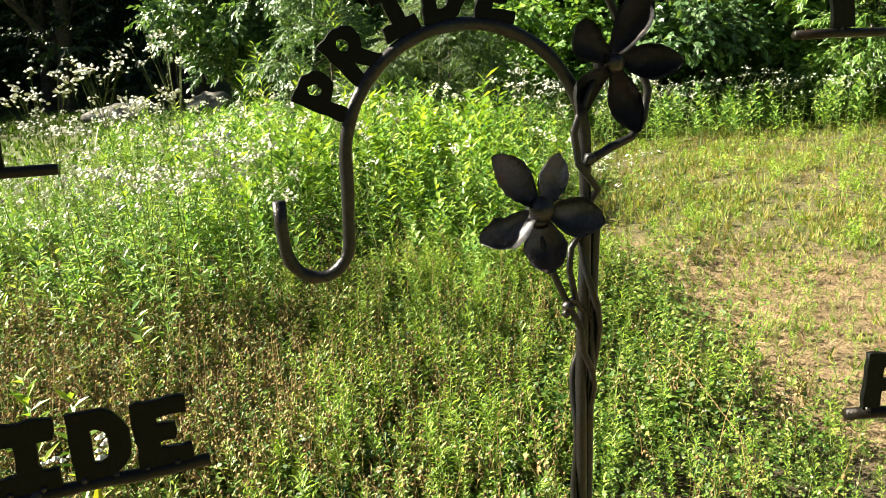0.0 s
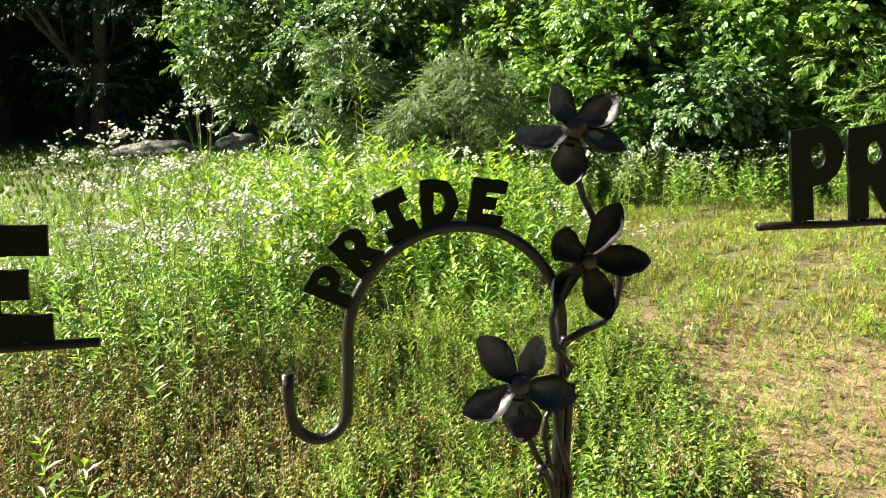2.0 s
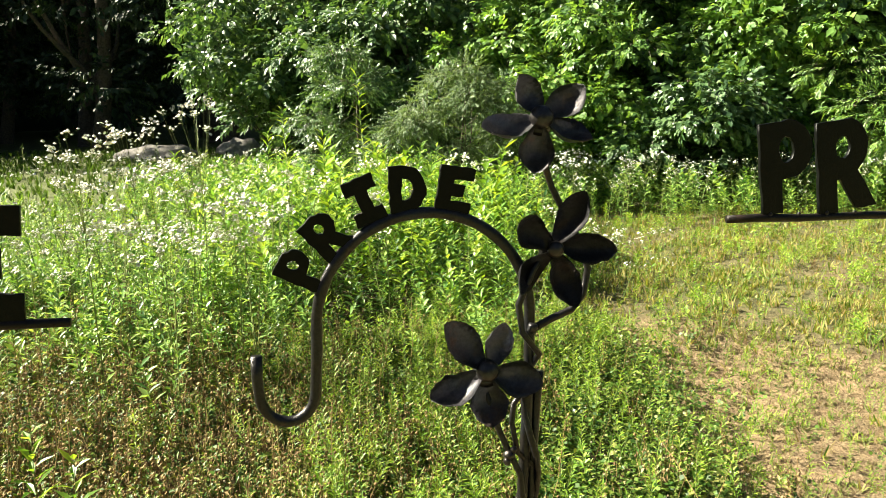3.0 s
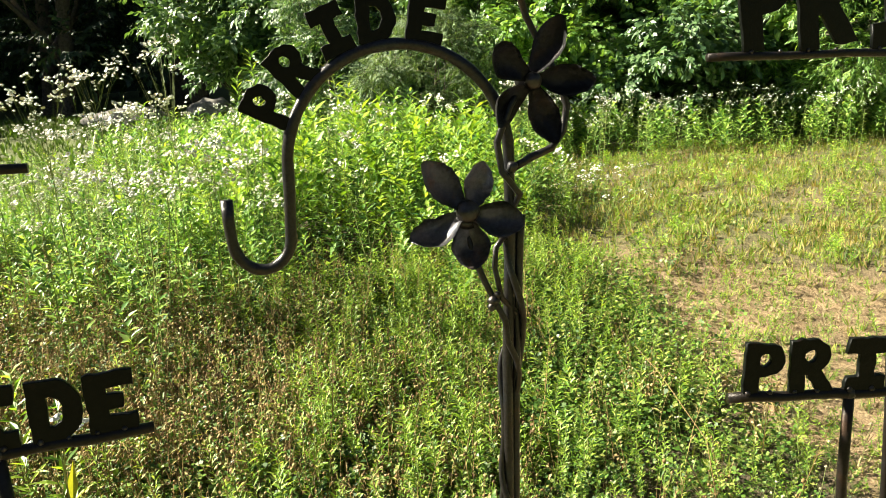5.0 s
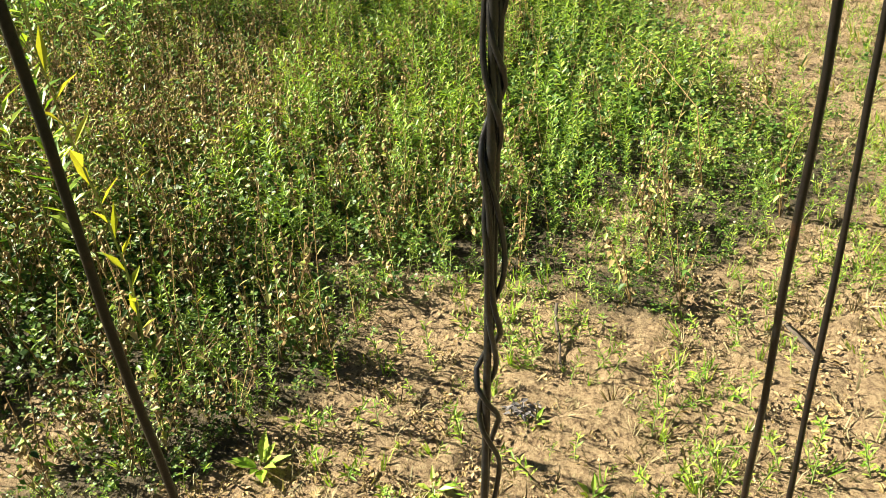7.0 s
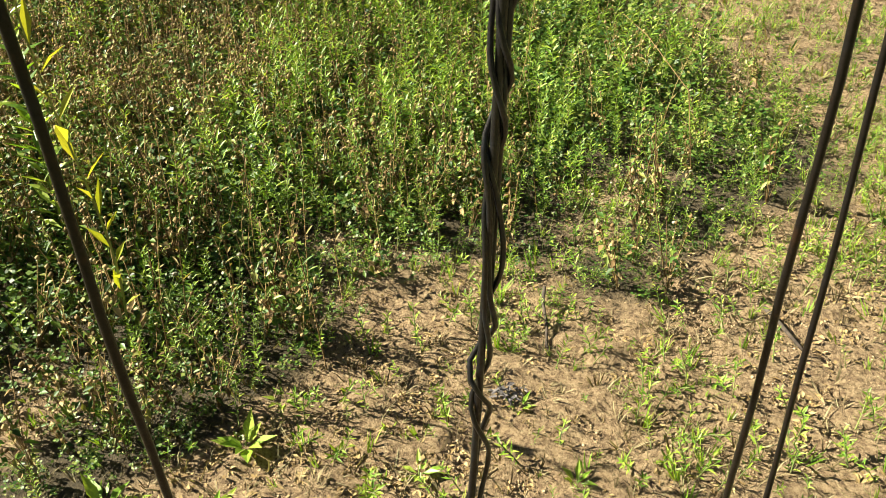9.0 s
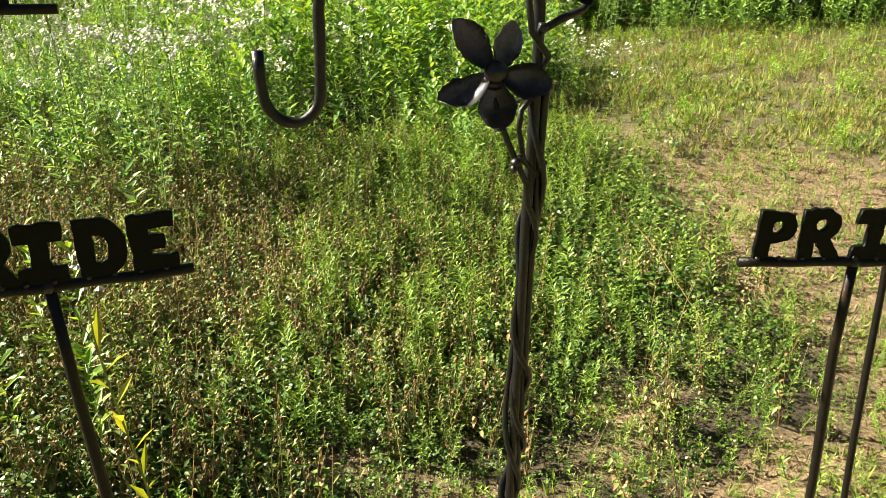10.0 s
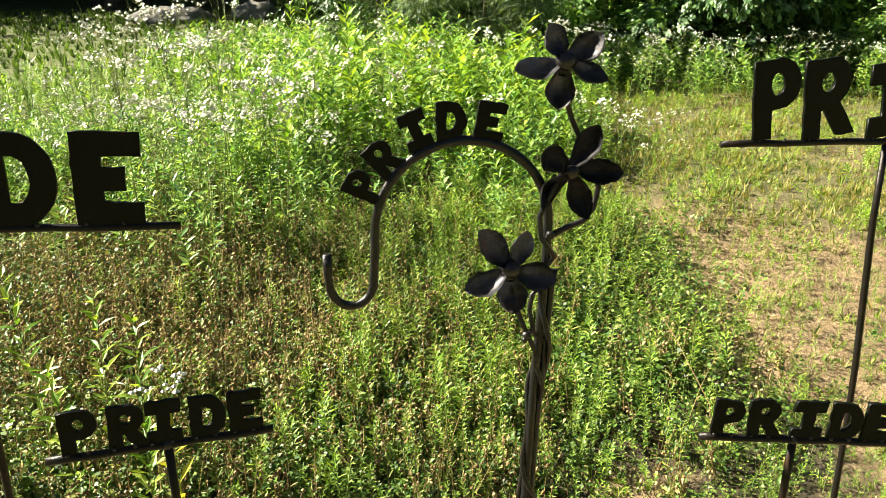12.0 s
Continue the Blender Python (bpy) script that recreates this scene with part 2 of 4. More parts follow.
def make_ground():
    gx, gy = lines(-1.5, 2.6, 0.019, 400), lines(0.3, 4.4, 0.019, 400)
    X, Y = np.meshgrid(gx, gy)
    fine = np.clip(1.5 - np.maximum(np.abs(X - 0.5) - 2.1, np.abs(Y - 2.3) - 2.1) / 0.4, 0, 1)
    bare = np.clip(near_sand(X, Y) + bare_track(X, Y), 0.4, 1)
    Z = height(X, Y) + fine * bare * (0.0042 * lumps(X.shape, 0.6) + 0.0032 * lumps(X.shape, 1.3) + 0.0015 * lumps(X.shape, 5))
    nx, ny = len(gx), len(gy)
    verts = np.stack([X, Y, Z], -1).reshape(-1, 3)
    i = np.arange(nx * ny).reshape(ny, nx)
    quads = np.stack([i[:-1, :-1], i[:-1, 1:], i[1:, 1:], i[1:, :-1]], -1).reshape(-1, 4)
    me = bpy.data.meshes.new("ground")
    me.from_pydata(verts.tolist(), [], quads.tolist())
    me.polygons.foreach_set("use_smooth", np.ones(len(quads), bool))
    litter = np.clip(1 - near_sand(X, Y) - 0.85 * bare_track(X, Y), 0, 1) * np.interp(X - np.interp(Y, [1.8, 2.3, 2.8, 3.6, 4.5], [1.60, 1.42, 1.10, 0.95, 0.62]), [-0.2, 0.2], [1, 0.5])
    me.attributes.new("litter", "FLOAT", "POINT").data.foreach_set("value", litter.ravel().astype(np.float32))
    right = np.clip((Y - np.interp(X, [0.3, 0.8, 1.6, 3], [4.5, 4.4, 4.1, 3.9])) / 0.6, 0, 1) * np.clip((X - 0.1) / 0.4, 0, 1)
    turf = np.clip(0.8 * right * (1 - 0.8 * bare_track(X, Y)) * np.clip(0.75 + 0.5 * wobble(X, Y, 1.6, 1), 0, 1) + np.clip((Y - 6.0) / 1.0, 0, 1) * (X < 0.5), 0, 1)
    away = np.maximum(np.clip((np.abs(X - 0.3) - 2.6) / 0.8, 0, 1), np.clip((0.15 - Y) / 0.5, 0, 1)) * (1 - 0.8 * bare_track(X, Y) * np.clip((3.6 - X) / 0.8, 0, 1) * np.clip((Y - 1.2) / 0.8, 0, 1) * (X > 0))
    turf = np.maximum(turf, away * np.clip(0.8 + 0.3 * wobble(X, Y, 0.9, 6), 0.4, 1))
    me.attributes.new("turf", "FLOAT", "POINT").data.foreach_set("value", turf.ravel().astype(np.float32))
    me.materials.append(SOIL)
    return tagged(new("ground", me), "pale sandy soil with leaf litter under a weedy meadow", "ground", kind="structure")


make_ground()


# ---- tools for plants ----
class Plant:
    """A small template of triangles: leaves, stems, heads."""

    def __init__(self):
        self.v, self.f, self.m = [], [], []

    def put(self, pts, faces, mat):
        k = len(self.v)
        self.v += [tuple(p) for p in pts]
        self.f += [tuple(k + i for i in f) for f in faces]
        self.m += [mat] * len(faces)

    def leaf(self, base, way, length, width, mat=0, droop=0.3, fold=0.25, fine=False):
        way = Vector(way).normalized()
        side = way.cross(Vector((0, 0, 1)))
        side = side.normalized() if side.length > 1e-4 else Vector((1, 0, 0))
        up = side.cross(way)
        b = Vector(base)
        t = b + way * length - Vector((0, 0, droop * length))
        c = b + way * length * 0.48 - up * fold * width * 0.5 - Vector((0, 0, droop * length * 0.22))
        r, q = c + side * width / 2 + up * fold * width, c - side * width / 2 + up * fold * width
        if fine:
            self.put([b, c, q, t, r], [(0, 1, 2), (1, 3, 2), (0, 4, 1), (1, 4, 3)], mat)
        else:
            self.put([b, q, t, r], [(0, 3, 2), (0, 2, 1)], mat)

    def leaflet(self, base, way, size, mat=0):
        """A blunt oval leaflet that widens towards its tip."""
        way = Vector(way).normalized()
        side = way.cross(Vector((R.gauss(0, 0.35), R.gauss(0, 0.35), 1))).normalized() * size
        b = Vector(base)
        self.put([b, b + way * size * 0.62 + side * 0.42, b + way * size, b + way * size * 0.62 - side * 0.42], [(0, 1, 2), (0, 2, 3)], mat)

    def stem(self, pts, r0, r1, mat=1):
        ring = []
        for i, p in enumerate(pts):
            r = r0 + (r1 - r0) * i / (len(pts) - 1)
            ring.append([Vector(p) + Vector((r * math.cos(a), r * math.sin(a), 0)) for a in (0, 2.1, 4.2)])
        faces = []
        for i in range(len(pts) - 1):
            for j in range(3):
                a, b = 3 * i + j, 3 * i + (j + 1) % 3
                faces += [(a, b, b + 3), (a, b + 3, a + 3)]
        self.put([p for q in ring for p in q], faces, mat)

    def blade(self, base, way, length, width, bend, mat=0):
        way = Vector(way).normalized()
        side = Vector((-way.y, way.x, 0))
        side = side.normalized() if side.length > 1e-4 else Vector((1, 0, 0))
        b, out = Vector(base), Vector((way.x, way.y, 0))
        mid = b + way * length * 0.55 + out * bend * length * 0.12
        tip = b + way * length * 0.85 + out * bend * length * 0.55 - Vector((0, 0, bend * length * 0.25))
        w = side * width / 2
        self.put([b - w, b + w, mid + w * 0.8, mid - w * 0.8, tip], [(0, 1, 2), (0, 2, 3), (3, 2, 4)], mat)

    def head(self, c, r, mat, tall=1.0):
        c = Vector(c)
        pts = [c + Vector((r * math.cos(a), r * math.sin(a), 0)) for a in (0, 1.26, 2.51, 3.77, 5.03)]
        pts += [c + Vector((0, 0, r * tall)), c - Vector((0, 0, r * tall * 0.8))]
        faces = [(i, (i + 1) % 5, 5) for i in range(5)] + [((i + 1) % 5, i, 6) for i in range(5)]
        self.put(pts, faces, mat)

    def daisy(self, c, way, r, petal, disc):
        q = Vector(way).normalized().to_track_quat("Z", "Y")
        c = Vector(c)
        ring = [c + q @ Vector((r * math.cos(a) * s, r * math.sin(a) * s, 0.18 * r)) for a, s in [(k * math.tau / 9, 1.0 if k % 2 else 0.86) for k in range(9)]]
        self.put([c] + ring, [(0, 1 + i, 1 + (i + 1) % 9) for i in range(9)], petal)
        dsc = [c + q @ Vector((0.34 * r * math.cos(a), 0.34 * r * math.sin(a), 0.2 * r)) for a in (0, 1.57, 3.14, 4.71)] + [c + q @ Vector((0, 0, 0.42 * r))]
        self.put(dsc, [(0, 1, 4), (1, 2, 4), (2, 3, 4), (3, 0, 4)], disc)


class Bag:
    """Many placed templates gathered into one mesh."""

    def __init__(self):
        self.v, self.f, self.m, self.n = [], [], [], 0

    def add(self, plant, mats, spots):
        tv, tf, tm = np.array(plant.v), np.array(plant.f), np.array(plant.m)
        k, size = len(spots), len(tv)
        if not k:
            return
        self.v.append((np.einsum("nij,vj->nvi", mats, tv) + spots[:, None]).reshape(-1, 3))
        self.f.append((tf[None] + (self.n + np.arange(k) * size)[:, None, None]).reshape(-1, 3))
        self.m.append(np.tile(tm, k))
        self.n += k * size

    def mesh(self, name, materials):
        v, f, m = np.concatenate(self.v), np.concatenate(self.f), np.concatenate(self.m)
        me = bpy.data.meshes.new(name)
        me.vertices.add(len(v))
        me.vertices.foreach_set("co", v.astype(np.float32).ravel())
        me.loops.add(len(f) * 3)
        me.loops.foreach_set("vertex_index", f.astype(np.int32).ravel())
        me.polygons.add(len(f))
        me.polygons.foreach_set("loop_start", np.arange(0, len(f) * 3, 3, dtype=np.int32))
        for mat in materials:
            me.materials.append(mat)
        me.polygons.foreach_set("material_index", m.astype(np.int32))
        me.update(calc_edges=True)
        return me


def turns(k, lean=0.15, smin=0.7, smax=1.3):
    """k random upright turns with a little lean and a size."""
    a, b, c = rng.uniform(0, math.tau, k), rng.normal(0, lean, k), rng.normal(0, lean, k)
    ca, sa, o, z = np.cos(a), np.sin(a), np.ones(k), np.zeros(k)
    rz = np.stack([np.stack([ca, -sa, z], -1), np.stack([sa, ca, z], -1), np.stack([z, z, o], -1)], 1)
    rx = np.stack([np.stack([o, z, z], -1), np.stack([z, np.cos(b), -np.sin(b)], -1), np.stack([z, np.sin(b), np.cos(b)], -1)], 1)
    ry = np.stack([np.stack([np.cos(c), z, np.sin(c)], -1), np.stack([z, o, z], -1), np.stack([-np.sin(c), z, np.cos(c)], -1)], 1)
    return (rx @ ry @ rz) * rng.uniform(smin, smax, k)[:, None, None]


def sow(count, x0, x1, y0, y1, keep):
    """Spots on the ground in a rectangle, kept with the chance that keep(x, y) gives."""
    x, y = rng.uniform(x0, x1, count), rng.uniform(y0, y1, count)
    ok = rng.uniform(0, 1, count) < keep(x, y)
    x, y = x[ok], y[ok]
    return np.stack([x, y, height(x, y) - 0.004], -1)


def grow(name, plants, spots, materials, label, category, lean=0.15, smin=0.7, smax=1.3, size=None):
    """All spots filled with plants picked at random, as one object; size(x, y) scales them from place to place."""
    bag = Bag()
    pick = rng.integers(0, len(plants), len(spots))
    for i, plant in enumerate(plants):
        s = spots[pick == i]
        m = turns(len(s), lean, smin, smax)
        if size:
            m = m * size(s[:, 0], s[:, 1])[:, None, None]
        bag.add(plant, m, s)
    return tagged(new(name, bag.mesh(name, materials)), label, category, kind="stuff")


R = random.Random(11)


def clover():
    p = Plant()
    for _ in range(R.randint(6, 9)):
        a, rad, h = R.uniform(0, math.tau), R.uniform(0.008, 0.055), R.uniform(0.03, 0.12)
        top = Vector((rad * math.cos(a), rad * math.sin(a), h))
        p.put([(top.x * 0.2, top.y * 0.2, 0), (top.x * 0.2 + 0.0015, top.y * 0.2, 0), top], [(0, 1, 2)], 1)
        b = R.uniform(0, 2)
        for k in range(3):
            w = b + k * 2.1
            size = R.uniform(0.009, 0.019)
            p.leaflet(top, (math.cos(w), math.sin(w), R.uniform(-0.3, 0.8)), size, 0)
    return p


def upright(tall, leaves, length, width, lean=0.02, fine=False, top=0.25):
    """A single upright stem with narrow leaves all round it."""
    p = Plant()
    h = tall * R.uniform(0.8, 1.15)
    dx, dy = R.uniform(-lean, lean), R.uniform(-lean, lean)
    at = lambda s: Vector((dx * s * s, dy * s * s, h * s))
    p.stem([at(0), at(0.5), at(1.0)], 0.0016 + tall * 0.0016, 0.0008, 1)
    for i in range(leaves):
        s = 0.12 + 0.88 * (i / leaves) ** 0.85
        a = i * 2.4 + R.uniform(-0.4, 0.4)
        size = length * (0.55 + 0.6 * math.sin(min(1, s * 1.15) * 2.6)) * R.uniform(0.75, 1.2)
        p.leaf(at(s), (math.cos(a), math.sin(a), R.uniform(0.35, 0.95) + top * s), size, width * R.uniform(0.8, 1.2), 0, R.uniform(0.05, 0.35), fine=fine)
    return p


def tuft(blades, length, width, bend=0.5, flare=0.5):
    p = Plant()
    for _ in range(blades):
        a, o = R.uniform(0, math.tau), R.uniform(0, 0.012)
        f = R.uniform(0.05, flare)
        p.blade((o * math.cos(a), o * math.sin(a), 0), (f * math.cos(a), f * math.sin(a), 1), length * R.uniform(0.5, 1.15), width * R.uniform(0.7, 1.2), R.uniform(0, bend))
    return p


def dry_clover():
    """A withered clump: brown stems, curled leaves and round brown heads."""
    p = Plant()
    for _ in range(R.randint(5, 8)):
        a, rad, h = R.uniform(0, math.tau), R.uniform(0.01, 0.06), R.uniform(0.09, 0.24)
        top = Vector((rad * math.cos(a), rad * math.sin(a), h))
        p.stem([(0, 0, 0), top * 0.55 + Vector((0, 0, 0.01)), top], 0.0013, 0.0009, 1)
        if R.random() < 0.75:
            p.head(top, R.uniform(0.0035, 0.0075), 2, R.uniform(0.8, 1.5))
        for _ in range(5):
            s = R.uniform(0.3, 1.0)
            b = R.uniform(0, math.tau)
            p.leaf(top * s, (math.cos(b), math.sin(b), R.uniform(-0.6, 0.6)), R.uniform(0.012, 0.026), R.uniform(0.008, 0.015), R.choice((0, 0, 2)), R.uniform(0.1, 0.9), R.uniform(0.2, 0.7))
    return p


def white_clover():
    p = Plant()
    h = R.uniform(0.10, 0.17)
    top = (R.uniform(-0.02, 0.02), R.uniform(-0.02, 0.02), h)
    p.stem([(0, 0, 0), top], 0.001, 0.0008, 0)
    for _ in range(9):
        p.leaf((top[0], top[1], h - 0.003), (R.gauss(0, 1), R.gauss(0, 1), R.uniform(0.1, 1.2)), R.uniform(0.006, 0.009), 0.004, 1, 0.0)
    p.head(top, 0.0055, 1, 0.8)
    return p


def fleabane(tall, heads, reach, leaves, size=0.0095):
    """Leafy stem that branches near the top into a loose cluster of small white daisies."""
    p = Plant()
    h = tall * R.uniform(0.85, 1.12)
    dx, dy = R.uniform(-0.08, 0.08), R.uniform(-0.08, 0.08)
    at = lambda s: Vector((dx * s * s, dy * s * s, h * s))
    p.stem([at(0), at(0.4), at(0.72), at(0.92)], 0.0035, 0.0014, 1)
    for i in range(leaves):
        s = 0.1 + 0.72 * i / leaves
        a = i * 2.4
        p.leaf(at(s), (math.cos(a), math.sin(a), R.uniform(0.3, 0.8)), R.uniform(0.05, 0.10) * (1.15 - 0.7 * s), R.uniform(0.012, 0.022), 0, R.uniform(0.1, 0.5), fine=True)
    arms = max(3, heads // 8)
    for k in range(arms):
        a, s = k * 2.4 + R.uniform(-0.3, 0.3), R.uniform(0.66, 0.9)
        end = at(s) + Vector((math.cos(a) * reach * R.uniform(0.3, 1), math.sin(a) * reach * R.uniform(0.3, 1), h * (1 - s) * R.uniform(0.75, 1.15)))
        p.stem([at(s), (at(s) + end) / 2 - Vector((0, 0, 0.01)), end], 0.0012, 0.0008, 1)
        for _ in range(max(1, heads // arms)):
            off = Vector((R.gauss(0, 0.016), R.gauss(0, 0.016), R.gauss(0.014, 0.012)))
            p.stem([end - Vector((0, 0, 0.008)), end + off], 0.0007, 0.0005, 1)
            if R.random() < 0.5:
                p.head(end + off, size * R.uniform(0.6, 0.85), 2, 0.75)
            else:
                p.daisy(end + off, (R.gauss(0, 0.6), R.gauss(-0.3, 0.5), 0.8), size * R.uniform(0.75, 1.15), 2, 3)
    return p


def dry_stalk():
    """A thin yellow stalk with a few narrow leaves and small buds along its top."""
    p = Plant()
    h = R.uniform(0.26, 0.46)
    dx, dy = R.uniform(-0.07, 0.07), R.uniform(-0.07, 0.07)
    at = lambda s: Vector((dx * s * s, dy * s * s, h * s))
    p.stem([at(0), at(0.5), at(1)], 0.0017, 0.0008, 1)
    for i in range(9):
        s, a = 0.2 + 0.75 * i / 9, i * 2.4
        p.leaf(at(s), (math.cos(a), math.sin(a), 0.9), R.uniform(0.018, 0.04), 0.005, 0, 0.2)
        if s > 0.55:
            p.head(at(s) + Vector((0.006 * math.cos(a), 0.006 * math.sin(a), 0)), R.uniform(0.002, 0.0035), 2)
    return p


def seed_grass(tall):
    p = Plant()
    h = tall * R.uniform(0.8, 1.15)
    b = Vector((R.uniform(-0.1, 0.1), R.uniform(-0.1, 0.1), h))
    p.stem([(0, 0, 0), b * 0.6, b], 0.0013, 0.0008, 1)
    for i in range(9):
        s, a = 0.86 + 0.14 * i / 9, i * 2.4
        p.leaf(b * s, (math.cos(a), math.sin(a), 1.6), 0.03, 0.006, 1, 0.0)
    for i in range(5):
        a = R.uniform(0, math.tau)
        p.blade(b * (0.1 * i), (0.35 * math.cos(a), 0.35 * math.sin(a), 1), h * 0.45, 0.006, 0.7, 0)
    return p


# ---- trees and shrubs ----
def spray(leaves=7, length=0.090, width=0.070, reach=0.26):
    """A twig along +x with leaves to both sides, lying about flat."""
    p = Plant()
    p.put([(0, -0.003, 0), (0, 0.003, 0), (reach, 0, -0.03)], [(0, 1, 2)], 1)
    for i in range(leaves):
        s = 0.15 + 0.85 * (i + 1) / leaves
        a = (0.9 if i % 2 else -0.9) * R.uniform(0.5, 1.2) * (1.15 - s * 0.8)
        p.leaf((reach * s, 0, 0.01 - 0.04 * s * s), (math.cos(a), math.sin(a), R.uniform(-1.1, 0.3)), length * R.uniform(0.6, 1.25), width * R.uniform(0.75, 1.15), 0, R.uniform(0.1, 0.5), 0.18)
    return p


BROAD = [spray() for _ in range(5)]
SMALL = [spray(12, 0.042, 0.022, 0.26) for _ in range(4)]
NARROW = [spray(14, 0.040, 0.014, 0.20) for _ in range(4)]
FERNY = [spray(15, 0.08, 0.022, 0.42) for _ in range(4)]
HUGE = [spray(8, 0.5, 0.34, 1.2) for _ in range(4)]
BIG = [spray(8, 0.20, 0.13, 0.8) for _ in range(4)]


def aim(out, k):
    """Turns that lay a spray's +x along each of the k directions out, its face about upwards."""
    up = np.stack([rng.normal(0, 0.65, k), rng.normal(-0.25, 0.65, k), np.ones(k)], -1)
    x = out / np.linalg.norm(out, axis=1)[:, None]
    y = np.cross(up, x)
    y /= np.linalg.norm(y, axis=1)[:, None] + 1e-9
    z = np.cross(x, y)
    return np.stack([x, y, z], -1)


def foliage(sprays, centres, radii, each, smin=0.8, smax=1.25, droop=0.25):
    """Sprays in uneven clumps round the centres, thicker towards each clump's outside."""
    bag = Bag()
    k = len(centres) * each
    d = rng.normal(0, 1, (k, 3))
    d /= np.linalg.norm(d, axis=1)[:, None]
    d[:, 2] = np.abs(d[:, 2]) * 0.8 - 0.2
    rad = np.repeat(radii, each) * rng.uniform(0.25, 1.0, k) ** 0.6
    spots = np.repeat(centres, each, axis=0) + d * rad[:, None]
    out = d + np.array((0, 0, -droop)) + rng.normal(0, 0.35, (k, 3))
    m = aim(out, k) * rng.uniform(smin, smax, k)[:, None, None]
    pick = rng.integers(0, len(sprays), k)
    for i, s in enumerate(sprays):
        bag.add(s, m[pick == i], spots[pick == i])
    return bag


def limb_mesh(bm, a, b, r0, r1, sides=8, bend=0.12, steps=5):
    a, b = Vector(a), Vector(b)
    off = Vector((R.uniform(-1, 1), R.uniform(-1, 1), R.uniform(-0.3, 0.5))) * (b - a).length * bend
    rings = []
    for i in range(steps + 1):
        s = i / steps
        c = a.lerp(b, s) + off * math.sin(s * math.pi)
        q = (b - a).to_track_quat("Z", "Y")
        r = r0 + (r1 - r0) * s
        rings.append([bm.verts.new(c + q @ Vector((r * math.cos(t) * R.uniform(0.9, 1.1), r * math.sin(t), 0))) for t in (math.tau * k / sides for k in range(sides))])
    for lo, hi in zip(rings, rings[1:]):
        for k in range(sides):
            bm.faces.new((lo[k], lo[(k + 1) % sides], hi[(k + 1) % sides], hi[k]))
    bm.faces.new(rings[-1])


def part(name, bm, mat, parent, label="", smooth=True):
    me = bpy.data.meshes.new(name)
    bmesh.ops.recalc_face_normals(bm, faces=bm.faces)
    bm.to_mesh(me)
    bm.free()
    me.materials.append(mat)
    if smooth:
        me.polygons.foreach_set("use_smooth", np.ones(len(me.polygons), bool))
    ob = new(name, me)
    ob.parent = parent
    return tagged(ob, label)


def thing(name, label, category, at=(0, 0, 0), group=""):
    e = new(name)
    e.location = at
    e.empty_display_size = 0.1
    return tagged(e, label, category, group)


def tree(name, x, y, tall, wide, low, clumps, each, sprays, leaf, label, category, trunk=0.12, smin=0.8, smax=1.25, clump=(0.35, 0.7), group="woodland trees"):
    z = float(height(x, y))
    root = thing(name, label, category, (x, y, z), group)
    u = rng.normal(0, 1, (clumps, 3))
    u /= np.linalg.norm(u, axis=1)[:, None]
    rad = rng.uniform(0.35, 1.0, clumps) ** 0.5
    mid = (tall + low) / 2
    c = np.stack([u[:, 0] * wide * rad, u[:, 1] * wide * 0.8 * rad, mid + u[:, 2] * (tall - low) / 2 * rad], -1)
    c += rng.normal(0, 0.15 * wide, (clumps, 3)) * np.array((1, 1, 0.5))
    c[:, 2] = np.maximum(c[:, 2], 0.15)
    bag = foliage(sprays, c, rng.uniform(*clump, clumps), each, smin, smax)
    crown = new("crown", bag.mesh("crown", [leaf, BARK]))
    crown.parent = root
    bm = bmesh.new()
    top = Vector((R.uniform(-0.1, 0.1) * wide, 0, mid + (tall - low) * 0.25))
    limb_mesh(bm, (0, 0, -0.1), top, trunk, trunk * 0.35, 10, 0.05, 8)
    for i in range(min(9, clumps)):
        s = R.uniform(0.15, 0.9)
        limb_mesh(bm, top * s, Vector(c[i * (clumps // min(9, clumps))]), trunk * 0.4 * (1.1 - s), trunk * 0.08, 6)
    part("trunk", bm, BARK, root)
    return root


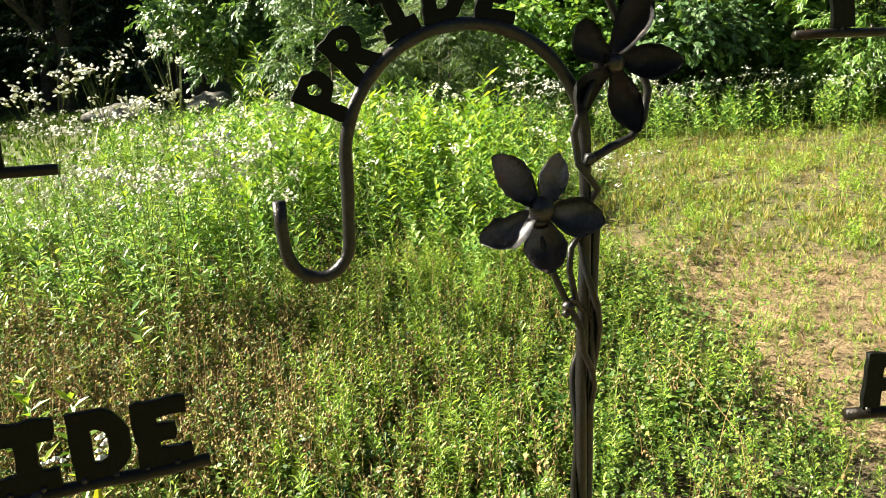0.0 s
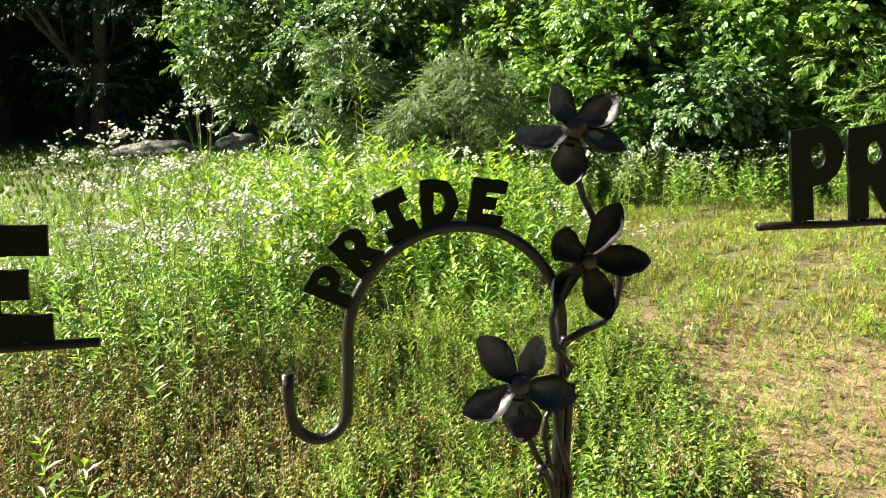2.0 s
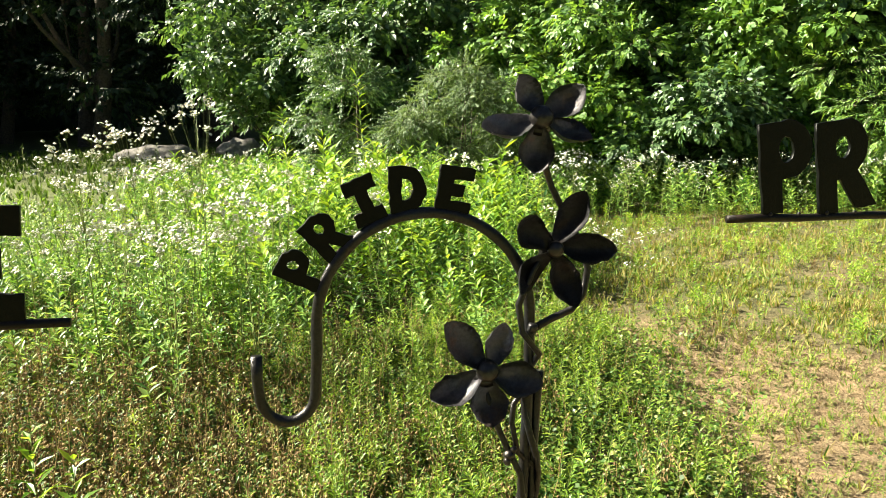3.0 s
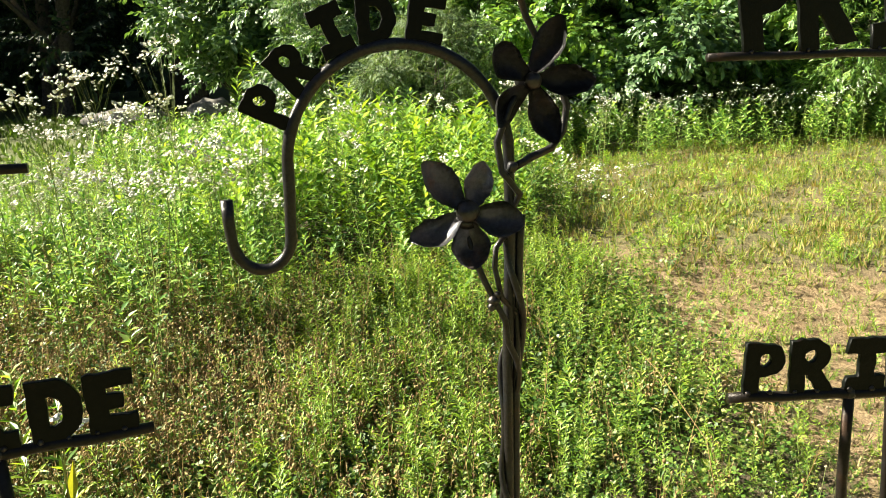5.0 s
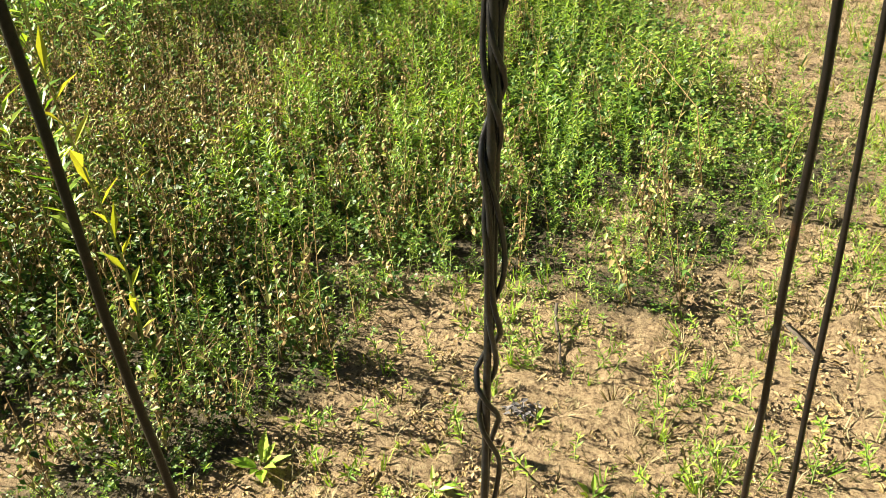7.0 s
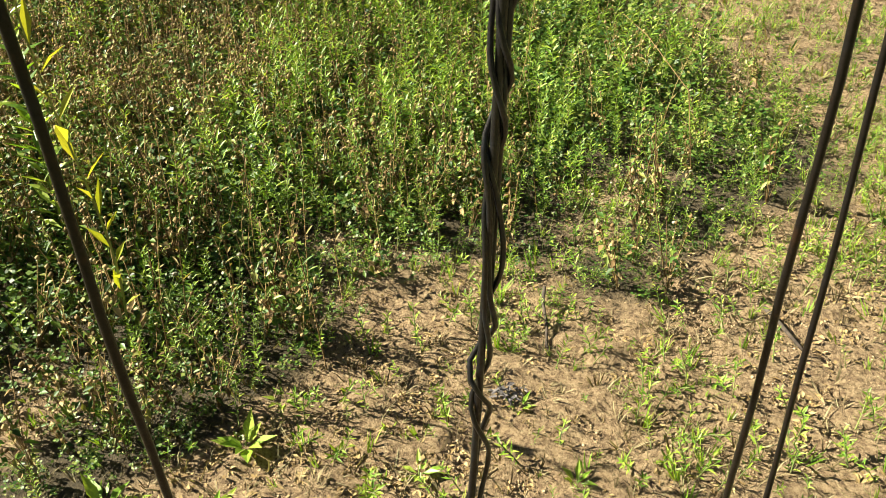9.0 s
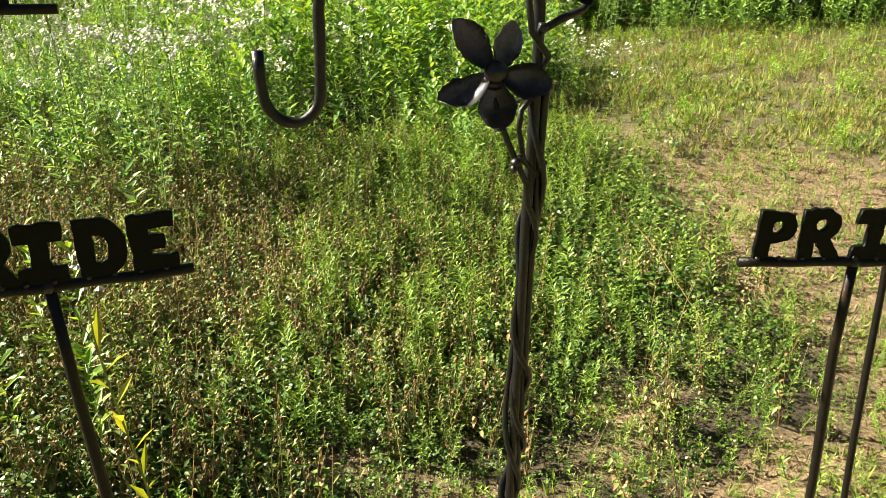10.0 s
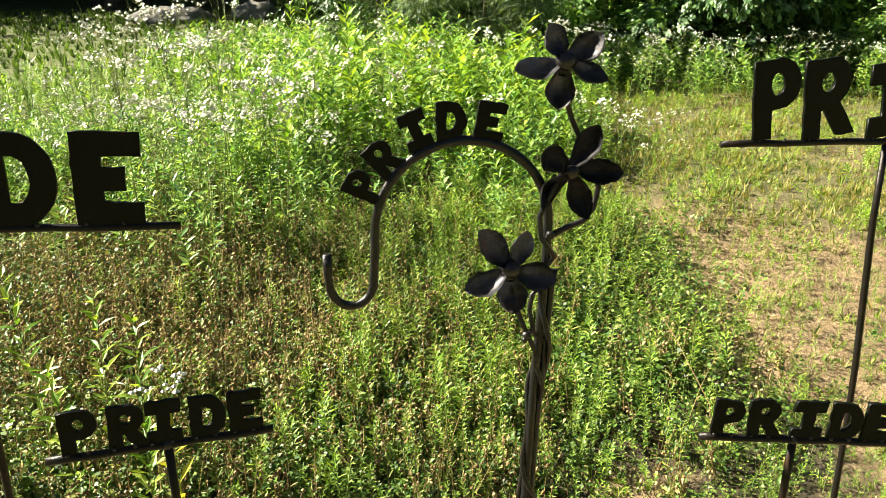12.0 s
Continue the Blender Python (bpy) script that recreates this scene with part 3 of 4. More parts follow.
def woods():
    dens = "leafy tree at the wood's edge with boughs down to the weeds"
    # sunlit edge of the wood, which comes nearer towards the right
    light = "light green leafy tree with drooping boughs at the wood's edge"
    for x, y, tall, wide, leaf, n in [(-4.6, 14.6, 5.0, 1.7, WOOD_LEAF, 34), (-2.6, 14.0, 5.2, 1.7, WOOD_LEAF, 38), (-0.6, 13.2, 5.4, 1.8, WOOD_LEAF, 42), (1.4, 12.3, 5.4, 1.7, VINE_LEAF, 46),
                                      (3.3, 11.5, 5.6, 1.8, VINE_LEAF, 46), (5.2, 10.9, 5.6, 1.8, VINE_LEAF, 46), (7.1, 10.4, 5.8, 1.9, WOOD_LEAF, 46), (9.2, 10.2, 6.0, 2.0, VINE_LEAF, 42), (11.8, 10.4, 6.5, 2.3, WOOD_LEAF, 34)]:
        tree("tree", x, y, tall, wide, 0.3, n, 66, BROAD, leaf, light if leaf is VINE_LEAF else dens, "tree")
    tree("shrub", -0.45, 9.2, 1.75, 0.7, 0.2, 26, 95, NARROW, WILLOW_LEAF, "grey-green fine-leaved shrub in front of the wood", "shrub", 0.03, 0.7, 1.1, (0.18, 0.34), "shrubs")
    tree("shrub", -2.0, 10.4, 1.9, 0.9, 0.1, 20, 70, SMALL, WOOD_LEAF, "dense small-leaved green shrub at the wood's edge", "shrub", 0.03, 0.8, 1.2, (0.2, 0.4), "shrubs")
    tree("shrub", 1.3, 10.3, 2.2, 0.9, 0.1, 26, 70, BROAD, VINE_LEAF, "light green broad-leaved shrub at the wood's edge", "shrub", 0.03, 0.7, 1.0, (0.25, 0.45), "shrubs")
    tree("shrub", 2.6, 9.7, 1.7, 0.9, 0.1, 22, 70, BROAD, WOOD_LEAF, "broad-leaved green shrub at the wood's edge", "shrub", 0.03, 0.7, 1.0, (0.25, 0.45), "shrubs")
    tree("shrub", 4.3, 9.4, 1.8, 0.9, 0.1, 22, 70, FERNY, VINE_LEAF, "light green shrub with long feathery leaves at the wood's edge", "shrub", 0.03, 0.7, 1.0, (0.25, 0.45), "shrubs")
    tree("shrub", 6.1, 9.2, 1.7, 0.9, 0.1, 22, 70, BROAD, VINE_LEAF, "broad-leaved green shrub at the wood's edge", "shrub", 0.03, 0.7, 1.0, (0.25, 0.45), "shrubs")
    tree("shrub", 8.0, 9.4, 1.9, 1.0, 0.1, 22, 70, BROAD, WOOD_LEAF, "broad-leaved green shrub at the wood's edge", "shrub", 0.03, 0.7, 1.0, (0.25, 0.45), "shrubs")
    # younger growth that fills the edge between the trees
    for x, y, tall, wide, leaf in [(-4.2, 12.9, 3.0, 1.1, WOOD_LEAF), (-2.9, 12.3, 2.7, 1.0, WOOD_LEAF), (-1.5, 11.9, 3.3, 1.0, WOOD_LEAF), (0.2, 11.3, 3.0, 1.0, VINE_LEAF), (1.9, 10.9, 3.2, 1.0, WOOD_LEAF),
                                   (3.4, 10.3, 3.0, 1.0, VINE_LEAF), (4.9, 9.9, 3.2, 1.0, WOOD_LEAF), (6.3, 9.7, 3.1, 1.0, VINE_LEAF), (7.7, 9.6, 3.3, 1.1, VINE_LEAF)]:
        tree("sapling", x, y, tall, wide, 0.3, 26, 72, BROAD, leaf, "young leafy tree filling the sunlit edge of the wood", "tree", 0.04, 0.75, 1.25, (0.28, 0.55), "saplings")
    # deeper wood, seen in the gaps and above
    for x, y in [(-1.5, 18), (2.5, 17), (6, 15.5), (10, 15), (14, 14), (18, 13)]:
        tree("tree", x, y, 9, 3.0, 0.5, 40, 30, BIG, WOOD_LEAF, "tall shaded woodland tree with large leaves", "tree", 0.22, 0.8, 1.2, (0.8, 1.5))
    # dark conifers and trees beyond the mown strip
    for x, y, h in [(-6.5, 22, 13), (-10, 24, 14), (-14, 23, 14), (-18, 21, 14), (-22, 18, 14), (-26, 14, 14), (-12, 28, 15), (-19, 26, 15), (-5, 27, 14), (-8, 20.5, 12), (-12, 20.5, 12)]:
        tree("conifer_tree", x, y, h, 3.4, 0.6, 50, 22, BIG, PINE_LEAF, "tall dark conifer standing in shade beyond the mown strip", "tree", 0.25, 0.7, 1.1, (0.9, 1.6), "dark trees")
    # big trees added out of view to shade the mown strip and dark trees
    for x, y in [(-24, 29), (-29, 25), (-33, 31), (-36, 24), (-27, 36), (-18, 33)]:
        tree("tree", x, y, 18, 4.6, 1.0, 60, 20, HUGE, WOOD_LEAF, "tall spreading tree added out of view to shade the mown strip", "tree", 0.3, 0.9, 1.4, (1.0, 1.8))


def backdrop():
    """Sheet painted dark for the shade behind the wood's edge and around the field."""
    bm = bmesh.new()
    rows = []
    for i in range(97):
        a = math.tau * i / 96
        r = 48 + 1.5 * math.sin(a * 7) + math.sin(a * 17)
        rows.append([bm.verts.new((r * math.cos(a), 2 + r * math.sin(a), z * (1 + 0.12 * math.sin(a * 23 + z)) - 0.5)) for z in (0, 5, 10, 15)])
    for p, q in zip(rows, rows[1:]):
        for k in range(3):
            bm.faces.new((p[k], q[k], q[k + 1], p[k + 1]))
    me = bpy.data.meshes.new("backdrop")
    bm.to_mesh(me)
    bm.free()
    me.materials.append(DEEP_SHADE)
    tagged(new("backdrop", me), "sheet painted dark as the shaded depth of the woods around the field", "woods", kind="structure")


# near-black greens stand in for the unlit depth of the woods
DEEP_SHADE = plain_material("deep_wood_shade", [(0.3, (0.008, 0.014, 0.006)), (0.6, (0.02, 0.036, 0.014)), (0.8, (0.04, 0.065, 0.025))], 1.6, 0.95)
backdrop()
woods()


# ---- meadow ----
CLOD = plain_material("sand_clod", [(0.2, (0.17, 0.115, 0.06)), (0.55, (0.34, 0.25, 0.14)), (0.9, (0.45, 0.35, 0.21))], 90, 0.95, 0.6, 0.003, island=True)


def clod():
    p = Plant()
    p.head((0, 0, 0.002), 0.0042, 0, R.uniform(0.5, 0.8))
    p.v = [tuple(c * R.uniform(0.6, 1.4) for c in v) for v in p.v]
    return p


def leaf_crumbs():
    """A few small curled pieces of dead leaf lying on the sand."""
    p = Plant()
    for _ in range(R.randint(3, 6)):
        a, b = R.uniform(0, math.tau), R.uniform(0, math.tau)
        d = R.uniform(0.0, 0.03)
        p.leaf((d * math.cos(a), d * math.sin(a), R.uniform(0.005, 0.010)), (math.cos(b), math.sin(b), R.uniform(-0.1, 0.5)), R.uniform(0.008, 0.018), R.uniform(0.004, 0.009), 0, 0.2, 0.5)
    return p


def meadow():
    def not_bare(x, y):
        across = x - np.interp(y, [1.8, 2.3, 2.8, 3.6, 4.5], [1.65, 1.47, 1.15, 1.0, 0.67])
        return (1 - near_sand(x, y)) * (1 - 0.9 * bare_track(x, y)) * np.clip(1 - 0.8 * np.clip(across / 0.3, 0, 1), 0, 1)
    in_low = lambda x, y: (y < tall_edge(x) + 0.3) & (y > 0.35) & (hollow(x, y) < 0.5)
    from_edge = lambda x, y: np.clip(0.45 + (y - sand_edge(x)) / 1.5, 0.42, 1.0)
    into_tall = lambda x, y: np.clip(0.62 + (y - tall_edge(x)) / 1.7, 0.5, 1.08) * np.interp(x, [-4, -2.4, -1.6, 0.0, 1.0], [0.42, 0.62, 0.95, 0.9, 0.42])
    grow("low_weeds", [clover() for _ in range(8)],
         sow(21500, -4.2, 1.9, 0.5, 4.6, lambda x, y: np.where(in_low(x, y), np.clip((x + 4.3) / 1.1, 0, 1) * not_bare(x, y) * np.clip(1.1 - 0.6 * np.clip(x - 0.35, 0, 9) - 0.3 * (x < -0.5) * (y > 1.8) - 0.5 * (y < 1.05) + 0.45 * wobble(x, y, 2.4, 12), 0.10, 1), 0)),
         [LOW_LEAF, GREEN_STEM], "dense low clover and small green weeds", "weeds", 0.25, 0.6, 1.6, from_edge)
    bright = lambda x, y: 1.4 * np.exp(-((x + 0.18) / 0.42) ** 2 - ((y - 2.6) / 0.85) ** 2) + 1.0 * np.exp(-((x + 0.25) / 0.9) ** 2 - ((y - 3.75) / 0.6) ** 2) + 0.8 * np.exp(-((x + 0.35) / 0.45) ** 2 - ((y - 1.25) / 0.35) ** 2) + 0.55 * np.exp(-((x - 0.75) / 0.6) ** 2 - ((y - 2.0) / 0.6) ** 2) + 0.6 * np.exp(-((x - 0.45) / 0.35) ** 2 - ((y - 4.2) / 0.5) ** 2)
    grow("upright_weeds", [upright(0.24, 38, 0.030, 0.0048, 0.03) for _ in range(7)] + [upright(0.20, 22, 0.036, 0.009, 0.03) for _ in range(2)],
         sow(10000, -3.0, 2.0, 0.7, 4.7, lambda x, y: np.where(in_low(x, y), not_bare(x, y) * np.clip(0.85 * bright(x, y) + 0.12 - 0.05 * (x < -0.6) + 0.16 * wobble(x, y, 2.2, 4), 0.02, 1), 0)),
         [BRIGHT_LEAF, GREEN_STEM], "bright green upright weeds with narrow leaves", "weeds", 0.17, 0.35, 1.4, from_edge)
    brown = lambda x, y: np.clip(0.95 * np.exp(-((x + 1.2) / 0.95) ** 2 - ((y - 2.55) / 0.8) ** 2) + 0.17 * (x < 0.4) + 0.03 + 0.16 * wobble(x, y, 2.7, 8), 0.03, 1)
    grow("withered_weeds", [dry_clover() for _ in range(7)],
         sow(9500, -3.2, 1.6, 0.8, 4.4, lambda x, y: np.where(in_low(x, y), not_bare(x, y) * brown(x, y), 0)),
         [LOW_LEAF, DRY_STEM, BROWN], "withered brown clover stalks with dry seed heads", "weeds", 0.2)
    grow("dry_stalks", [dry_stalk() for _ in range(7)],
         sow(900, -2.4, 1.2, 1.0, 3.9, lambda x, y: np.where(in_low(x, y), not_bare(x, y) * np.clip(0.55 - 0.5 * x, 0.1, 1), 0)),
         [DRY_GRASS, DRY_STEM, BROWN], "thin yellow stalks standing above the weeds", "weeds", 0.16, 0.8, 1.2)
    grow("white_clover", [white_clover() for _ in range(4)],
         sow(900, -2.6, 1.8, 1.2, 4.2, lambda x, y: np.where(in_low(x, y), not_bare(x, y), 0)),
         [GREEN_STEM, PALE_HEAD], "small pale clover blossoms scattered over the weeds", "flowers")
    grow("sand_sprigs", [upright(0.085, 13, 0.021, 0.0044) for _ in range(6)] + [tuft(7, 0.055, 0.0034) for _ in range(3)],
         sow(19000, -1.2, 2.6, 0.45, 4.6, lambda x, y: np.clip(near_sand(x, y) + 0.6 * bare_track(x, y), 0, 1) * np.clip(0.16 + 0.4 * wobble(x, y, 3.3, 6) + 0.3 * wobble(x, y, 9.3, 1) + 0.5 * np.clip(y - 0.95, 0, 1), 0.12, 1)),
         [BRIGHT_LEAF, GREEN_STEM], "small green sprigs growing out of bare sand", "weeds", 0.3, 0.5, 1.3)
    grow("sand_litter", [tuft(7, 0.045, 0.0026, 0.8, 2.2) for _ in range(5)],
         sow(17000, -1.2, 2.4, 0.45, 4.4, lambda x, y: np.clip(near_sand(x, y) * 0.6 + bare_track(x, y) + 0.5 * (y < 1.2), 0, 1) * np.clip(0.55 + 0.5 * wobble(x, y, 4.1, 2), 0.1, 1)),
         [STRAW], "dry straw and dead stubble on the sand", "straw", 0.5)
    grow("sand_clods", [clod() for _ in range(6)],
         sow(22000, -1.2, 2.2, 0.40, 4.4, lambda x, y: np.clip(near_sand(x, y) + bare_track(x, y), 0, 1) * np.clip(0.6 + 0.6 * wobble(x, y, 5.1, 7), 0.1, 1)),
         [CLOD], "small clods and pebbles on the sand", "gravel", 0.5, 0.35, 1.5)
    grow("leaf_crumbs", [leaf_crumbs() for _ in range(5)],
         sow(9000, -1.3, 1.9, 0.45, 2.3, lambda x, y: near_sand(x, y) * np.clip(0.35 + 0.45 * wobble(x, y, 3.7, 3) + 0.35 * wobble(x, y, 9.1, 2) + 0.35 * (x < 0.25), 0.05, 1)),
         [BROWN], "crumbled brown dead leaves on the sand", "leaf litter", 0.3)
    grow("sand_grains", [clod() for _ in range(6)],
         sow(24000, -0.75, 1.75, 0.5, 1.9, lambda x, y: near_sand(x, y) * np.clip(0.7 + 0.6 * wobble(x, y, 7.1, 3), 0.15, 1)),
         [CLOD], "coarse grit on the bare sand", "gravel", 0.5, 0.3, 1.0)
    short = lambda x, y: np.clip((x - 0.2) / 0.5, 0, 1) * np.where(y > np.interp(x, [0.3, 0.8, 1.6, 3], [4.3, 4.4, 4.1, 3.2]), 1.0, 0.35) * (1 - 0.82 * bare_track(x, y))
    patchy = lambda x, y: np.clip(0.55 + 0.45 * wobble(x, y, 1.6, 1) + 0.40 * wobble(x, y, 5.3, 3), 0.22, 1)
    grow("short_grass", [tuft(4, 0.06, 0.0052, 0.9, 1.2) for _ in range(6)] + [tuft(6, 0.08, 0.0050, 0.7, 0.8) for _ in range(3)],
         sow(66000, 0.3, 7.5, 2.2, 9.0, lambda x, y: short(x, y) * patchy(x, y) * np.clip(1.4 - y / 13, 0, 1)),
         [DRY_GRASS], "short yellowing meadow grass", "grass", 0.25, 0.5, 1.4)
    grow("grass_weeds", [clover() for _ in range(4)] + [upright(0.12, 20, 0.035, 0.008) for _ in range(4)],
         sow(9000, 0.4, 6.5, 3.0, 8.6, lambda x, y: short(x, y) * np.clip(0.12 + 0.6 * wobble(x, y, 3.1, 8), 0, 1) * np.clip((y - 3.6) / 1.5, 0.2, 1)),
         [BRIGHT_LEAF, GREEN_STEM], "low green weeds scattered through the short grass", "weeds", 0.3, 0.6, 1.5)
    grow("grass_seed_stems", [dry_clover() for _ in range(5)],
         sow(2600, 0.5, 6.0, 3.0, 8.4, lambda x, y: short(x, y) * np.clip(0.20 + 0.45 * wobble(x, y, 2.3, 5), 0, 1)),
         [DRY_GRASS, DRY_STEM, BROWN], "withered brown stems in the short grass", "weeds", 0.3, 0.35, 0.7)
    grow("mid_weeds", [upright(0.36, 28, 0.058, 0.013, 0.08) for _ in range(5)] + [upright(0.30, 20, 0.066, 0.021, 0.08) for _ in range(4)],
         sow(2600, -4.2, 0.2, 2.7, 4.8, lambda x, y: np.where(hollow(x, y) < 0.4, np.clip(0.15 + (y - tall_edge(x) + 0.9) / 1.2, 0, 1) * np.clip(0.45 + 0.5 * wobble(x, y, 3.4, 7), 0.05, 1), 0)),
         [TALL_LEAF, GREEN_STEM], "knee-high leafy green weeds before the taller growth", "weeds", 0.18, 0.5, 1.4)
    tall_zone = lambda x, y: (hollow(x, y) < 0.3) & (y > tall_edge(x) + 0.25 * wobble(x, y, 3.0, 7)) & (y < 8.3)
    grow("tall_weeds", [upright(0.62, 30, 0.085, 0.019, 0.12) for _ in range(5)] + [upright(0.55, 24, 0.10, 0.030, 0.14) for _ in range(5)],
         sow(6400, -6.0, 1.3, 3.0, 8.3, lambda x, y: np.where(tall_zone(x, y), np.clip(1.15 - 0.17 * (y - 3), 0.15, 1) * np.clip(0.6 + 0.4 * wobble(x, y, 1.9, 3) + 0.5 * wobble(x, y, 5.7, 8), 0.08, 1), 0)),
         [TALL_LEAF, GREEN_STEM], "tall leafy green meadow weeds", "weeds", 0.18, 0.5, 1.4, into_tall)
    grow("broad_weeds", [upright(0.58, 24, 0.11, 0.035, 0.05) for _ in range(6)],
         sow(1100, -5.0, 1.2, 3.4, 8.0, lambda x, y: np.where(tall_zone(x, y), np.clip(0.45 * np.exp(-((x + 1.3) / 0.22) ** 2 - ((y - 4.3) / 0.4) ** 2) + 0.25 + 0.4 * wobble(x, y, 1.4, 5) + 0.7 * np.exp(-((x + 0.4) / 0.6) ** 2 - ((y - 6.2) / 1.0) ** 2), 0.05, 1), 0)),
         [BRIGHT_LEAF, GREEN_STEM], "light green broad-leaved weeds among the tall growth", "weeds", 0.12, 0.7, 1.6, into_tall)
    grow("white_daisies", [fleabane(0.85, 36, 0.15, 14, 0.0112) for _ in range(8)],
         sow(1250, -4.0, 0.9, 2.7, 7.0, lambda x, y: np.where((y > tall_edge(x) - 1.0) & (hollow(x, y) < 0.4), np.clip(0.52 * np.exp(-((x + 1.4) / 0.85) ** 2 - ((y - 3.7) / 0.8) ** 2) + 0.035, 0, 1), 0)),
         [TALL_LEAF, GREEN_STEM, WHITE, YELLOW], "tall fleabane with loose clusters of small white daisies", "flowers", 0.1, 0.75, 1.15)
    grow("edge_daisies", [fleabane(0.55, 14, 0.14, 12, 0.010) for _ in range(6)],
         sow(640, 0.6, 6.5, 6.9, 9.6, lambda x, y: np.where(y > 7.7 + 0.4 * wobble(x, y, 1.7, 4) - 0.25 * (x < 1.2), np.clip(1.0 - 0.16 * x, 0.1, 1), 0)),
         [TALL_LEAF, GREEN_STEM, WHITE, YELLOW], "white daisies along the foot of the wood", "flowers", 0.12, 0.6, 1.2)
    grow("grass_daisies", [fleabane(0.32, 12, 0.10, 9, 0.011) for _ in range(5)],
         sow(70, 0.6, 1.6, 5.0, 7.0, lambda x, y: np.exp(-((x - 1.0) / 0.35) ** 2 - ((y - 6.0) / 0.6) ** 2)),
         [TALL_LEAF, GREEN_STEM, WHITE, YELLOW], "low white daisies in the short grass", "flowers", 0.2, 0.7, 1.2)
    grow("edge_weeds", [upright(0.46, 26, 0.09, 0.026, 0.08) for _ in range(6)],
         sow(2600, -4.5, 11.0, 7.6, 10.2, lambda x, y: np.where(y > 8.0 + 0.4 * wobble(x, y, 1.3, 2), 0.9, 0)),
         [TALL_LEAF, GREEN_STEM], "rank green weeds along the foot of the wood", "weeds", 0.15, 0.5, 1.3)
    grow("seeding_grass", [seed_grass(0.95) for _ in range(6)],
         sow(170, -6.5, -2.4, 3.6, 6.5, lambda x, y: 0.9 * (y > tall_edge(x))),
         [LAWN, GREEN_STEM], "tall seeding grass stalks", "grass", 0.1)
    grow("mown_grass", [tuft(9, 0.13, 0.02) for _ in range(5)],
         sow(3600, -15, -2.5, 7.0, 20, lambda x, y: 0.9),
         [LAWN], "mown green grass strip in the shade", "grass", 0.2, 0.8, 1.5)


meadow()


# ---- steel garden art ----
def tube(bm, pts, r0, r1=None, sides=10, tip=True):
    """A bent rod through the points, with mitred rings; r1 is its radius at the far end."""
    r1 = r0 if r1 is None else r1
    pts = [Vector(p) for p in pts]
    rings, prev = [], None
    for i, p in enumerate(pts):
        d = (pts[min(i + 1, len(pts) - 1)] - pts[max(i - 1, 0)]).normalized()
        side = d.cross(Vector((0, 1, 0.05))) if prev is None else prev - d * prev.dot(d)
        side.normalize()
        prev = side
        other = d.cross(side)
        r = r0 + (r1 - r0) * i / max(1, len(pts) - 1)
        r *= 1 + 0.05 * math.sin(i * 1.7)
        rings.append([bm.verts.new(p + (side * math.cos(a) + other * math.sin(a)) * r) for a in (math.tau * k / sides for k in range(sides))])
    for lo, hi in zip(rings, rings[1:]):
        for k in range(sides):
            bm.faces.new((lo[k], lo[(k + 1) % sides], hi[(k + 1) % sides], hi[k]))
    bm.faces.new(rings[0])
    bm.faces.new(rings[-1])


def arc(cx, cy, rx, ry, a0, a1, steps=9):
    return [(cx + rx * math.cos(radians(a0 + (a1 - a0) * k / steps)), cy + ry * math.sin(radians(a0 + (a1 - a0) * k / steps))) for k in range(steps + 1)]


LETTERS = {
    "P": ([(0, 0), (0.30, 0), (0.30, 0.37)] + arc(0.44, 0.685, 0.35, 0.315, -90, 90) + [(0, 1.0)], arc(0.40, 0.69, 0.125, 0.145, 0, 345, 11)),
    "R": ([(0, 0), (0.28, 0), (0.28, 0.35), (0.34, 0.36), (0.57, 0), (0.90, 0), (0.61, 0.42)] + arc(0.45, 0.70, 0.33, 0.30, -50, 90) + [(0, 1.0)], arc(0.39, 0.70, 0.125, 0.13, 0, 345, 11)),
    "I": ([(0, 0), (0.78, 0), (0.76, 0.27), (0.54, 0.28), (0.53, 0.71), (0.78, 0.72), (0.78, 1.0), (0.02, 0.98), (0.0, 0.72), (0.24, 0.71), (0.25, 0.28), (0.02, 0.27)], None),
    "D": ([(0, 0)] + arc(0.36, 0.5, 0.47, 0.5, -90, 90, 12) + [(0, 1.0)], [(0.27, 0.24)] + arc(0.32, 0.5, 0.22, 0.26, -80, 80, 9) + [(0.27, 0.76)]),
    "E": ([(0, 0), (0.80, 0), (0.80, 0.25), (0.33, 0.26), (0.33, 0.38), (0.60, 0.39), (0.60, 0.62), (0.33, 0.63), (0.33, 0.75), (0.79, 0.76), (0.80, 1.0), (0, 1.0)], None),
}


